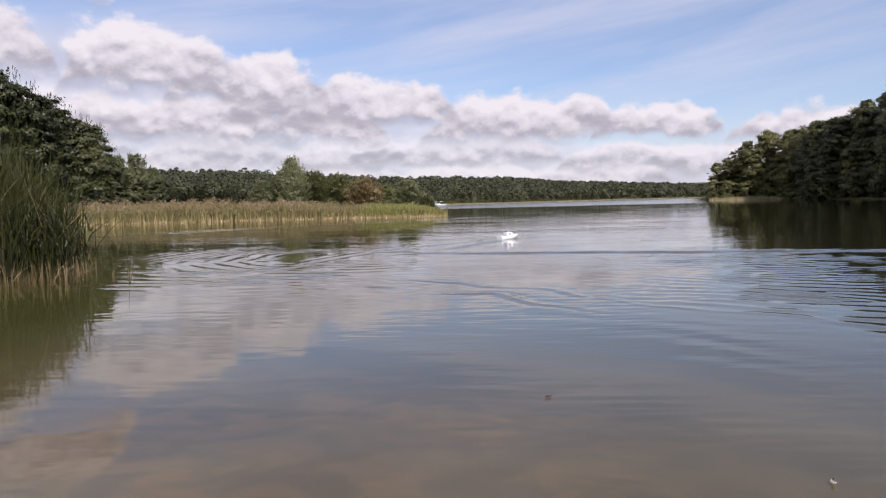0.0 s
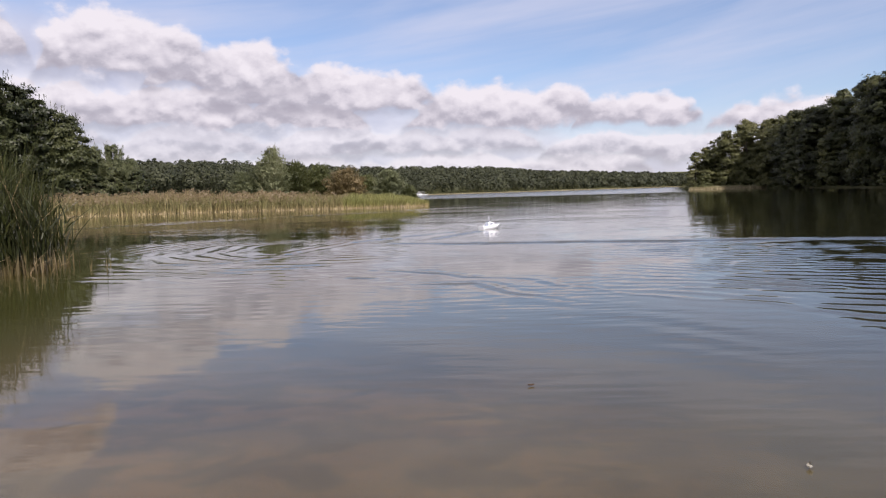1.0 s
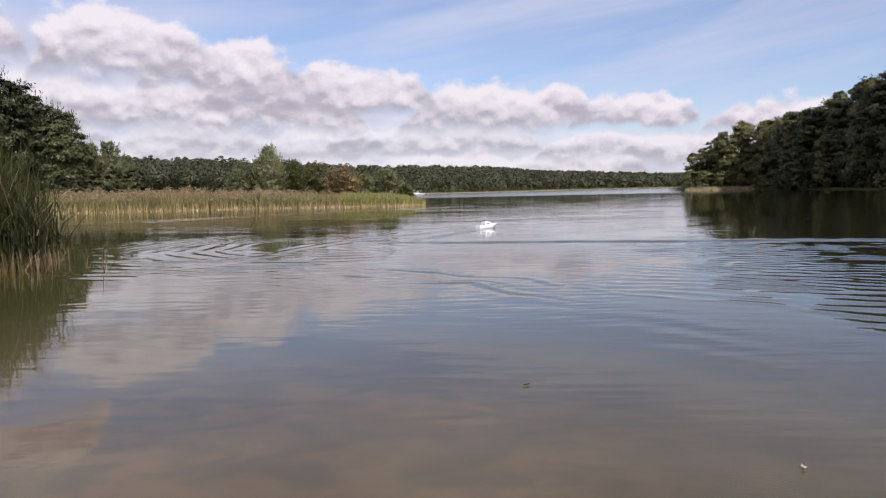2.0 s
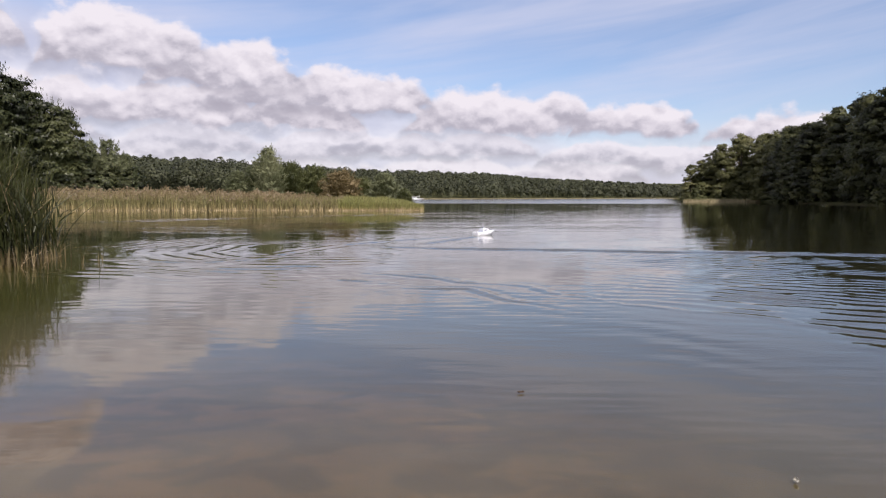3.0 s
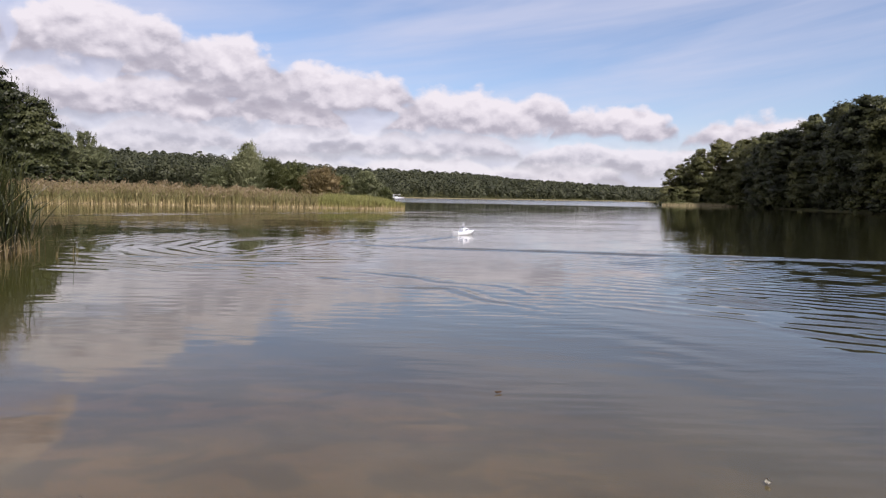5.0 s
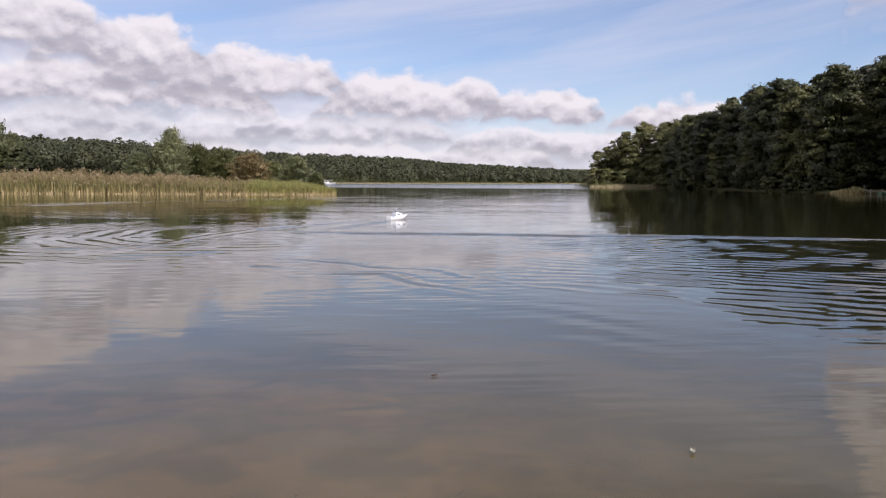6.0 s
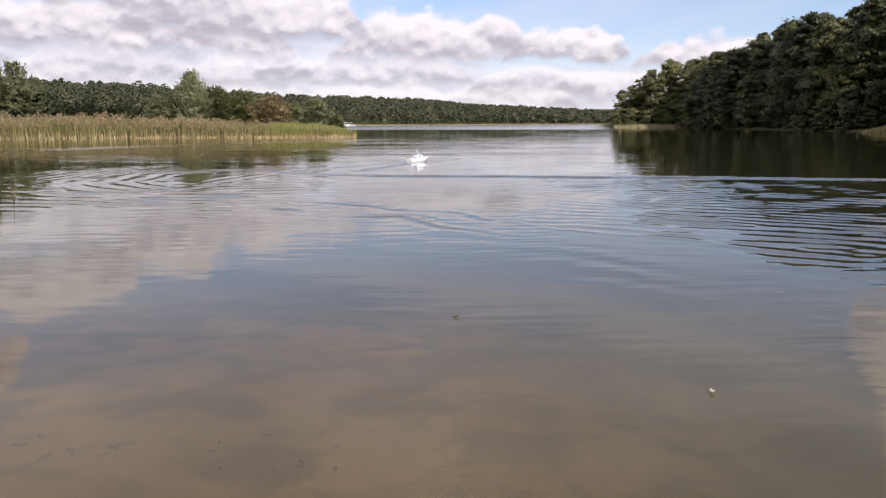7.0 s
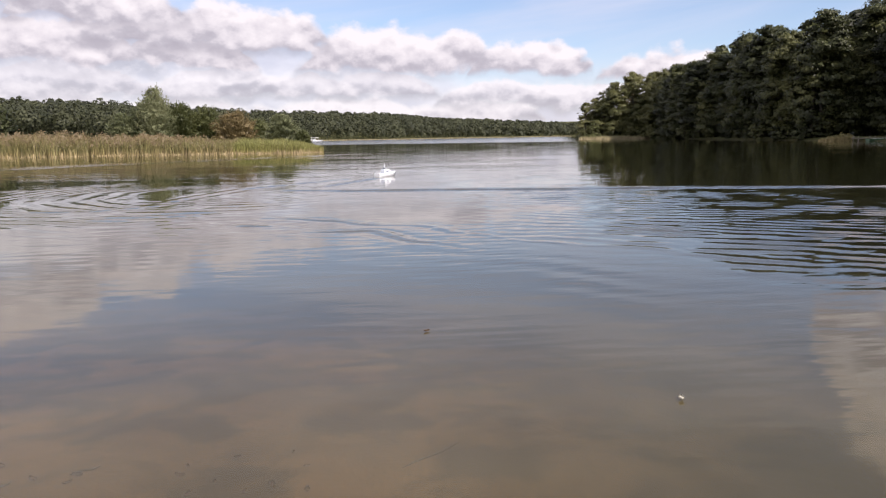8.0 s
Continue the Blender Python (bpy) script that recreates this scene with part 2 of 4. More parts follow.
def water_material():
    """A mirror by Fresnel over slightly cloudy water."""
    m, n = material("lake_water")
    where = n.add("ShaderNodeNewGeometry").outputs["Position"]
    flat = n.vec("MULTIPLY", where, (1, 1, 0))
    calm = n.step(n.noise(n.vec("MULTIPLY", flat, (0.10, 0.16, 0.0)), 1.0, 3.0), 0.40, 0.62, 0.15, 1.0)
    ripple = n.noise(n.vec("MULTIPLY", flat, (0.26, 1.0, 0.0)), 4.2, 1.0, 0.5)
    swell = n.noise(n.vec("MULTIPLY", flat, (0.5, 1.0, 0.0)), 0.9, 2.0, 0.5)
    # a ruffled lane along the reeds and faint cat's paws on this side of it
    away = n.add("ShaderNodeVectorMath", {0: flat}, operation="LENGTH").outputs["Value"]
    px, py, _ = n.add("ShaderNodeSeparateXYZ", {0: where}).outputs
    streaks = n.noise(n.vec("MULTIPLY", flat, (0.05, 0.30, 0.0)), 1.0, 4.0, 0.6)
    across = n.math("ADD", n.math("SUBTRACT", py, n.math("MULTIPLY", px, 1.15)), n.math("MULTIPLY", n.math("SUBTRACT", streaks, 0.5), 5.0))
    lane = n.math("MULTIPLY", n.math("MULTIPLY", n.step(across, 66.0, 68.0), n.step(across, 74.0, 71.0)), n.step(px, 4.0, -6.0))
    paws = n.math("MULTIPLY", n.step(n.noise(n.vec("MULTIPLY", flat, (0.03, 0.11, 0.0)), 1.0, 4.0, 0.6), 0.42, 0.60), n.math("MULTIPLY", n.step(away, 24.0, 34.0), n.step(away, 75.0, 60.0)))
    paws = n.math("MULTIPLY", paws, n.step(px, 16.0, 9.0))
    chop = n.noise(n.vec("MULTIPLY", flat, (0.22, 1.0, 0.0)), 1.9, 2.0, 0.5)
    high = n.math("ADD", n.math("ADD", n.math("MULTIPLY", n.math("MULTIPLY", ripple, calm), 0.0056), n.math("MULTIPLY", n.math("MULTIPLY", n.noise(n.vec("MULTIPLY", flat, (0.30, 1.0, 0.0)), 10.0, 1.0, 0.5), calm), 0.0011)), n.math("MULTIPLY", swell, 0.006))
    high = n.math("ADD", high, n.math("MULTIPLY", chop, n.math("ADD", n.math("MULTIPLY", lane, 0.050), n.math("MULTIPLY", paws, 0.014))))
    bump = n.add("ShaderNodeBump", {"Strength": 1.0, "Distance": 1.0, "Height": high}).outputs[0]
    clear = n.add("ShaderNodeBsdfTransparent", {0: (0.86, 0.82, 0.66)})
    y = n.add("ShaderNodeSeparateXYZ", {0: where}).outputs[1]
    stirred = n.step(y, 9.0, 40.0, 0.275, 0.10)
    tone = n.mix(n.step(n.noise(flat, 0.25, 4.0), 0.35, 0.65), (0.135, 0.108, 0.054), (0.165, 0.132, 0.068))
    tone = n.mix(n.step(y, 4.5, 11.0), tone, (0.175, 0.160, 0.100))
    x = n.add("ShaderNodeSeparateXYZ", {0: where}).outputs[0]
    tone = n.mix(n.step(x, -4.2, -6.8), tone, (0.085, 0.092, 0.026))
    stirred = n.math("MULTIPLY", stirred, n.step(x, 0.0, 3.0, 1.0, 0.88))
    stirred = n.math("MULTIPLY", stirred, n.step(n.math("SUBTRACT", x, n.math("MULTIPLY", y, 0.2)), 0.5, 6.0, 1.0, 0.10))
    stirred = n.math("MULTIPLY", stirred, n.step(n.noise(n.vec("MULTIPLY", flat, (0.6, 1.0, 0.0)), 0.9, 4.0, 0.55, 0.5), 0.34, 0.66, 0.86, 1.14))
    cloudy = n.add("ShaderNodeBsdfDiffuse", {0: tone})
    below = n.add("ShaderNodeMixShader", {0: stirred, 1: clear.outputs[0], 2: cloudy.outputs[0]})
    # the wind roughens the far end of the lake
    breeze = n.step(n.math("ADD", away, n.math("MULTIPLY", n.math("SUBTRACT", n.noise(n.vec("MULTIPLY", flat, (0.006, 0.030, 0.0)), 1.0, 3.0, 0.5), 0.5), 60.0)), 150.0, 172.0)
    breeze = n.math("MULTIPLY", breeze, n.step(n.math("SUBTRACT", px, n.math("MULTIPLY", py, 0.30)), 6.0, -4.0))
    mirror = n.add("ShaderNodeBsdfGlossy", {0: (1, 1, 1), "Roughness": n.math("ADD", 0.025, n.math("MULTIPLY", breeze, 0.11)), "Normal": bump})
    f = n.add("ShaderNodeFresnel", {"IOR": 1.333, "Normal": bump}).outputs[0]
    both = n.add("ShaderNodeMixShader", {0: f, 1: below.outputs[0], 2: mirror.outputs[0]})
    finish(n, both.outputs[0])
    return m


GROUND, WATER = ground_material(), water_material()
# bank trees: shade put into the near-black tones, lit crowns into the palest
LEAF_SHADED = foliage("leaf_shade_tint", (0.006, 0.008, 0.0027), (0.042, 0.048, 0.016), (0.165, 0.163, 0.058), 0.5, 0.05)
# trees at the bend: sunlight put into a lighter leaf colour
LEAF_SUNNY = foliage("leaf_sunlit_tint", (0.055, 0.062, 0.024), (0.120, 0.122, 0.046), (0.20, 0.185, 0.075))
LEAF_MIXED = foliage("leaf_mid_green", (0.009, 0.012, 0.0045), (0.036, 0.042, 0.015), (0.105, 0.110, 0.043), 0.45, 0.12)
LEAF_RUST = foliage("leaf_rusty", (0.10, 0.078, 0.034), (0.21, 0.158, 0.072), (0.31, 0.235, 0.115))
LEAF_WILLOW = foliage("leaf_grey_green", (0.050, 0.058, 0.026), (0.135, 0.146, 0.070), (0.27, 0.275, 0.15))
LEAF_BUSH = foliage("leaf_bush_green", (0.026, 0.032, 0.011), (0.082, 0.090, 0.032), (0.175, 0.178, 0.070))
# far wood: the haze of distance is mixed into a paler, greyer green
LEAF_FAR = foliage("leaf_far_wood", (0.020, 0.024, 0.012), (0.062, 0.067, 0.032), (0.125, 0.128, 0.062), 0.6, 0.15)
BARK = plain("bark", (0.030, 0.025, 0.018), (0.070, 0.058, 0.044), 0.9, 2.0, 0.6)
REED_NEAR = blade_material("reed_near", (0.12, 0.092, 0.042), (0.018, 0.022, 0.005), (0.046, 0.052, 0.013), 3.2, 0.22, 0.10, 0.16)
REED_BELT = blade_material("reed_belt", (0.33, 0.26, 0.125), (0.180, 0.170, 0.064), (0.205, 0.165, 0.075), 2.3, 0.6)
SEDGE = blade_material("sedge", (0.37, 0.30, 0.125), (0.225, 0.222, 0.066), (0.21, 0.212, 0.070), 1.2, 0.6)
BANK_GRASS = blade_material("bank_grass", (0.40, 0.34, 0.21), (0.30, 0.26, 0.14), (0.25, 0.235, 0.115), 1.2, 0.6)
OLD_STRAW = blade_material("old_straw", (0.22, 0.155, 0.085), (0.36, 0.27, 0.155), (0.34, 0.26, 0.14), 0.8)
STRAW = blade_material("straw", (0.44, 0.35, 0.20), (0.38, 0.29, 0.15), (0.30, 0.22, 0.11), 1.5)
PLUME = foliage("plume_brown", (0.085, 0.062, 0.034), (0.145, 0.106, 0.056), (0.21, 0.158, 0.088))
WHITE_PAINT = plain("white_paint", (0.78, 0.78, 0.78), (0.84, 0.84, 0.83), 0.3, 4.0)
DARK_GLASS = plain("dark_tinted_window", (0.03, 0.05, 0.09), (0.05, 0.08, 0.14), 0.12, 3.0)
STEEL = plain("polished_steel", (0.6, 0.6, 0.6), (0.7, 0.7, 0.7), 0.25, 20.0, 0.0, 1.0)
BLUE_PAINT = plain("blue_paint", (0.05, 0.12, 0.30), (0.07, 0.16, 0.36), 0.35, 8.0)
OLD_WOOD = plain("weathered_wood", (0.13, 0.11, 0.085), (0.24, 0.21, 0.17), 0.85, 3.0, 0.5)
GREEN_PAINT = plain("green_paint", (0.03, 0.07, 0.035), (0.05, 0.10, 0.05), 0.5, 5.0)
ROOF_WHITE = plain("white_roof_sheet", (0.70, 0.68, 0.63), (0.80, 0.78, 0.74), 0.5, 1.0)
DEAD_LEAF = plain("dead_leaf", (0.055, 0.028, 0.012), (0.11, 0.058, 0.024), 0.6, 40.0)
PALE_LEAF = plain("pale_leaf", (0.45, 0.42, 0.34), (0.62, 0.60, 0.52), 0.5, 60.0)


# ---------------------------------------------------------------- mesh helpers
def mesh_of(name, verts, faces, mat, smooth=False):
    """A mesh from arrays: verts (n, 3), faces (m, 3 or 4)."""
    verts, faces = np.asarray(verts, np.float32), np.asarray(faces, np.int32)
    me = bpy.data.meshes.new(name)
    k = faces.shape[1]
    me.vertices.add(len(verts)), me.loops.add(faces.size), me.polygons.add(len(faces))
    me.vertices.foreach_set("co", verts.ravel())
    me.loops.foreach_set("vertex_index", faces.ravel())
    me.polygons.foreach_set("loop_start", np.arange(0, faces.size, k, dtype=np.int32))
    me.polygons.foreach_set("use_smooth", np.full(len(faces), smooth))
    me.update(calc_edges=True)
    me.materials.append(mat)
    return me


def part(name, data, mat=None, parent=None, label=""):
    """Links a mesh or a bmesh as one object under a thing or a part."""
    if isinstance(data, bmesh.types.BMesh):
        me = bpy.data.meshes.new(name)
        data.to_mesh(me)
        data.free()
        me.materials.append(mat)
        data = me
    ob = new(name, data)
    ob.parent = parent
    if label:
        ob["label"] = label
    return ob


def unit(v):
    return v / (np.linalg.norm(v, axis=-1, keepdims=True) + 1e-9)


def cards(rng, where, facing, size, long=1.7, loose=0.42):
    """Small pointed leaves at the given places, facing roughly the given ways."""
    count = len(where)
    nrm = unit(facing + rng.normal(0, loose, (count, 3)))
    side = unit(np.cross(nrm, rng.normal(0, 1, (count, 3))))
    other = np.cross(nrm, side)
    a, b = side * (size * long * 0.5)[:, None], other * (size * 0.55)[:, None]
    verts = np.stack([where - a, where + 0.6 * a - b, where + 0.8 * a + b], 1).reshape(-1, 3)
    return verts, np.arange(count * 3).reshape(-1, 3)


def tube(bm, points, radii, sides=6):
    """A tapering round limb through the points."""
    rings = []
    for i, p in enumerate(points):
        p = Vector(p)
        ahead = (Vector(points[min(i + 1, len(points) - 1)]) - Vector(points[max(i - 1, 0)])).normalized()
        q = ahead.to_track_quat("Z", "Y")
        rings.append([bm.verts.new(p + q @ Vector((math.cos(2 * math.pi * k / sides) * radii[i], math.sin(2 * math.pi * k / sides) * radii[i], 0))) for k in range(sides)])
    for a, b in zip(rings, rings[1:]):
        for k in range(sides):
            bm.faces.new((a[k], a[(k + 1) % sides], b[(k + 1) % sides], b[k])).smooth = True
    bm.faces.new(rings[-1]), bm.faces.new(rings[0][::-1])


def box(bm, lo, hi, bevel=0.0):
    made = bmesh.ops.create_cube(bm, size=1.0, matrix=Matrix.LocRotScale([(a + b) / 2 for a, b in zip(lo, hi)], None, [b - a for a, b in zip(lo, hi)]))
    if bevel:
        edges = list({e for v in made["verts"] for e in v.link_edges})
        bmesh.ops.bevel(bm, geom=edges, offset=bevel, segments=2, affect="EDGES")


# ---------------------------------------------------------------- the lake's outline (x, y), and the ground
SHORE = np.array((
    (75, -20), (30, -4), (8, 0.6), (0, 1.3), (-6, 1.8), (-9, 5), (-11.5, 10), (-11.4, 17), (-14, 20), (-30, 32), (-52, 54), (-60, 64), (-48, 74),
    (-27, 79), (-13.6, 79), (-6.7, 78), (-4.3, 80), (-4.6, 86), (-11, 108), (-22, 120), (-34, 160), (-44, 230), (-42, 310), (-14, 372), (30, 405),
    (85, 460), (168, 540), (120, 360), (69, 216), (79, 211), (91, 206), (90, 190), (81, 168), (80.5, 150), (77, 136), (77, 110), (75, 90), (72, 60), (80, 30), (85, 0)), float)


def shore_distance(p):
    """Metres to the shore: above 0 on land, below 0 in the lake."""
    a, b = SHORE, np.roll(SHORE, -1, 0)
    best, inside = np.full(len(p), 1e9), np.zeros(len(p), bool)
    for (ax, ay), (bx, by) in zip(a, b):
        ex, ey = bx - ax, by - ay
        t = np.clip(((p[:, 0] - ax) * ex + (p[:, 1] - ay) * ey) / (ex * ex + ey * ey), 0, 1)
        best = np.minimum(best, np.hypot(p[:, 0] - ax - t * ex, p[:, 1] - ay - t * ey))
        cross = (ay > p[:, 1]) != (by > p[:, 1])
        if ey:
            inside ^= cross & (p[:, 0] < ex * (p[:, 1] - ay) / ey + ax)
    return np.where(inside, -best, best)


def height(p):
    """The ground's height over the water at points (n, 2)."""
    d, r = shore_distance(p), np.hypot(p[:, 0], p[:, 1])
    low = np.where(p[:, 0] < 40, 0.35, 0.6)            # the right bank is steeper
    land = low * (1 - np.exp(-np.maximum(d, 0) / 2.5)) + np.clip(d - 6, 0, 110) * np.where((p[:, 0] > 60) & (r < 330), 0.06, np.where(r > 300, 0.13, 0.075)) * np.clip((r - 150) / 40, 0, 1)
    bed = -0.085 * np.minimum(-d, 4) - 0.10 * np.clip(-d - 4, 0, 14) - 0.04 * np.clip(-d - 18, 0, 40)
    return np.where(d > 0, land, bed)


def ground_z(x, y):
    return float(height(np.array([[x, y]], float))[0])


def polar_sheet(azimuths, radii, heights):
    a, r = np.meshgrid(np.radians(azimuths), radii)
    xy = np.stack([np.sin(a) * r + 0.3, np.cos(a) * r - 0.5], -1).reshape(-1, 2)
    verts = np.column_stack([xy, heights(xy)])
    na, nr = len(azimuths), len(radii)
    i, j = np.meshgrid(np.arange(na), np.arange(nr - 1))
    k = (i + 1) % na
    return verts, np.stack([j * na + i, (j + 1) * na + i, (j + 1) * na + k, j * na + k], -1).reshape(-1, 4)


def build_ground():
    az = np.concatenate([np.arange(-48, 48, 0.5), np.arange(48, 312, 4.0)])
    radii = np.concatenate([np.arange(0.002, 12, 0.3), np.geomspace(12, 600, 190), np.geomspace(640, 4500, 12)])
    v, f = polar_sheet(az, radii, height)
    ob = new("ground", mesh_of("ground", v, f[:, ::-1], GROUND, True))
    tagged(ob, "sandy lake bed running up into grassy wooded banks", "ground", kind="structure")


def near_line(p, points):
    """Distance from points p to an open line, signed by its side, and how far along it (0 to 1)."""
    best, side, along = np.full(len(p), 1e9), np.zeros(len(p)), np.zeros(len(p))
    for i, ((ax, ay), (bx, by)) in enumerate(zip(points, points[1:])):
        ex, ey = bx - ax, by - ay
        t = np.clip(((p[:, 0] - ax) * ex + (p[:, 1] - ay) * ey) / (ex * ex + ey * ey), 0, 1)
        dx, dy = p[:, 0] - ax - t * ex, p[:, 1] - ay - t * ey
        d = np.hypot(dx, dy)
        near = d < best
        best, side, along = np.where(near, d, best), np.where(near, np.sign(ex * dy - ey * dx), side), np.where(near, (i + t) / (len(points) - 1), along)
    return best * side, along


def waves(p):
    """The model boat's old wakes crossing the calm lake."""
    x, y = p[:, 0], p[:, 1]
    r = np.hypot(x, y)

    def random_sea(seed, short, long, spread=3.14, toward=1.57, count=14):
        rng = np.random.default_rng(seed)
        out = np.zeros(len(p))
        for _ in range(count):
            k, a, f = 2 * np.pi / rng.uniform(short, long), toward + rng.uniform(-spread, spread), rng.uniform(0, 6.283)
            out += np.cos(k * (np.cos(a) * x + np.sin(a) * y) + f)
        return out * math.sqrt(2 / count)

    wob, jit = random_sea(1, 2.5, 6.0), random_sea(2, 1.0, 2.5)
    broken = np.clip(0.42 + 0.55 * random_sea(3, 1.4, 5.0), 0, 1.3)
    gusts = np.clip(0.35 + 0.6 * random_sea(4, 4.0, 11.0), 0, 1.4)
    h = np.zeros(len(p))

    def band(lo, hi, soft, v):
        return 1 / (1 + np.exp(np.clip((lo - v) / soft, -40, 40))) / (1 + np.exp(np.clip((v - hi) / soft, -40, 40)))

    def ridge(points, amp, length, width):
        d, s = near_line(p, points)
        return amp * np.cos(2 * np.pi * d / length) * np.exp(-(d / width) ** 2) * np.clip(s * 6, 0, 1) * np.clip((1 - s) * 6 + 0.15, 0, 1)

    # the long straight wave of the first pass, drifting away from the near shore
    h += ridge([(-3.4, 22.6), (-0.1, 21.5), (3.3, 21.0), (6.6, 20.2), (10.3, 19.7), (15, 18.6), (22, 17.0)], 0.034, 0.95, 0.36) * (0.85 + 0.15 * jit)
    # the boat's own track, curving away from the turn
    h += ridge([(-5.3, 17.4), (-5.0, 18.6), (-4.8, 19.9), (-3.8, 23.0), (-2.1, 25.6), (0.9, 29.0)], 0.020, 0.70, 0.28) * (0.8 + 0.2 * jit)
    h += ridge([(-9.5, 17.6), (-7.7, 17.1), (-6.2, 16.8), (-5.0, 17.8), (-4.4, 19.2)], 0.012, 0.60, 0.26) * (0.7 + 0.3 * jit)
    # the two arms that run towards the near shore
    wobble = np.stack([0.10 * wob, 0.16 * jit], 1)
    for points, amp in (([(-4.7, 16.9), (-3.6, 14.8), (-1.8, 13.2), (-0.8, 12.4), (0.0, 11.8), (0.9, 10.9), (1.7, 10.1), (2.6, 9.4)], 0.0080),
                        ([(-3.3, 15.2), (-1.2, 14.4), (0.0, 13.3), (1.0, 12.5), (1.8, 11.2), (2.6, 10.2), (3.6, 9.5), (4.6, 8.6)], 0.0072)):
        d, along = near_line(p + wobble, points)
        h += amp * np.cos(2 * np.pi * d / 0.50) * np.exp(-(d / 0.26) ** 2) * np.clip(along * 6, 0, 1) * np.clip((1 - along) * 4, 0, 1) * (0.25 + 1.1 * broken)
    # their train of crests, spreading to the right
    u = 0.62 * x + 0.785 * y + 0.10 * wob + 0.02 * jit
    h += 0.0030 * random_sea(13, 0.38, 0.56, 0.14, 0.93) * band(9.3, 17.5, 0.5, u) * band(2.2, 30, 0.9, x - 0.1 * y) * band(6, 22.0, 0.6, r) * (0.35 + 0.8 * broken)
    h += 0.0022 * np.cos(2 * np.pi * u / 0.80 + 0.5 * wob) * band(6.2, 9.4, 0.4, u) * band(0.5, 7.0, 0.8, x) * (0.2 + broken)
    # close-set crests on the near side of the long wave, under the reflection of the dark bank
    h += 0.0031 * random_sea(11, 0.36, 0.56, 0.22, 1.18) * band(4.6, 40, 0.9, x) * band(9.0, 21.0, 0.7, r) * (0.55 + 0.5 * gusts)
    h += 0.0016 * random_sea(15, 0.26, 0.40, 0.25, 1.40) * band(5.0, 40, 0.9, x) * band(10.0, 20.5, 0.7, r)
    # rings from the turn
    q = np.hypot(x + 4.0, y - 21.5) + 0.10 * wob + 0.02 * jit
    h += 0.0072 * np.cos(2 * np.pi * q / 0.60) * band(2.4, 8.4, 0.5, q) * band(-20, -2.6, 0.7, x) * band(12, 25, 0.8, y) * (0.2 + 0.9 * broken)
    # the feathered wake close behind the boat
    bx, by = (x - 1.1) * -0.68 + (y - 29.1) * -0.73, (x - 1.1) * 0.73 + (y - 29.1) * -0.68
    wing = np.exp(-((np.abs(by) - 0.36 * bx - 0.15) / 0.30) ** 2) * band(-0.3, 5.5, 0.3, bx)
    h += 0.010 * np.cos(2 * np.pi * (0.50 * bx + 0.87 * np.abs(by)) / 0.42 + 0.4 * jit) * wing
    # faint short-crested ripples all over
    h += 0.0007 * random_sea(12, 0.28, 0.55, 0.30, 1.57) * band(-14, 14, 2.0, x) * band(10, 30, 1.0, r) * gusts
    return h


def build_water():
    az = np.concatenate([np.arange(-42, 42, 0.2), np.arange(42, 318, 4.0)])
    radii = np.concatenate([np.arange(0.002, 4.4, 0.2), np.arange(4.4, 14, 0.06), np.arange(14, 31, 0.075), np.geomspace(31, 700, 64)])
    v, f = polar_sheet(az, radii, waves)
    ob = new("water", mesh_of("water", v, f[:, ::-1], WATER, True))
    tagged(ob, "calm lake water with small wakes mirroring the sky", "water", kind="structure")


build_ground()
build_water()


# ---------------------------------------------------------------- trees
def crown_arrays(rng, tall, wide, low, clumps, leaves, leaf, shape):
    """Leaves on twigs, twigs on boughs, boughs over an uneven crown. shape: 0 round, 1 pointed."""
    def spread(count, reach):
        t = rng.random(count)
        prof = np.sin(np.pi * np.clip(0.20 + 0.76 * t, 0, 1)) ** 0.7 * (1 - shape * 0.85 * t) * wide * (0.70 + 0.36 * rng.random(count))
        ang, inward = rng.random(count) * 2 * np.pi, reach * np.sqrt(0.12 + 0.88 * rng.random(count))
        return t, ang, np.stack([np.cos(ang) * prof * inward, np.sin(ang) * prof * inward, low + (tall - low) * (0.04 + 0.92 * t)], 1)

    boughs = max(14, clumps // 7)
    t, ang, root = spread(boughs, 0.80)
    size = wide * (0.24 + 0.14 * rng.random(boughs)) * (1 - 0.50 * t)
    # twigs over the upper, outer side of each bough, and loose ones between
    of = rng.integers(0, boughs, clumps)
    lean = np.stack([np.cos(ang), np.sin(ang), 0.35 + 0.5 * t], 1)
    way = unit(rng.normal(0, 1, (clumps, 3)) + 0.75 * lean[of])
    c = root[of] + way * size[of][:, None] * np.array([1, 1, 0.46]) * (0.55 + 0.5 * rng.random(clumps))[:, None]
    loose = rng.random(clumps) < (0.20 if wide > 4.0 else 0.80)
    tl, al, cl = spread(clumps, 1.0)
    c = np.where(loose[:, None], cl, c)
    way = np.where(loose[:, None], unit(np.stack([np.cos(al), np.sin(al), 0.2 + 0.8 * tl], 1)), way)
    lump = wide * (1 - 0.4 * tl) * (0.040 + 0.055 * rng.random(clumps))
    which = rng.integers(0, clumps, leaves)
    scatter = rng.normal(0, 1, (leaves, 3)) * np.array([1.15, 1.15, 0.52])
    where = c[which] + scatter * lump[which][:, None] + way[which] * (rng.random(leaves) * 1.6 * lump[which])[:, None]
    where[:, 2] = np.maximum(where[:, 2], 0.05)
    face = unit(0.5 * unit(scatter) + 0.9 * way[which] + np.array([0, 0, 0.55]))
    return cards(rng, where, face, leaf * (0.55 + 0.8 * rng.random(leaves)), 1.7, 0.27)


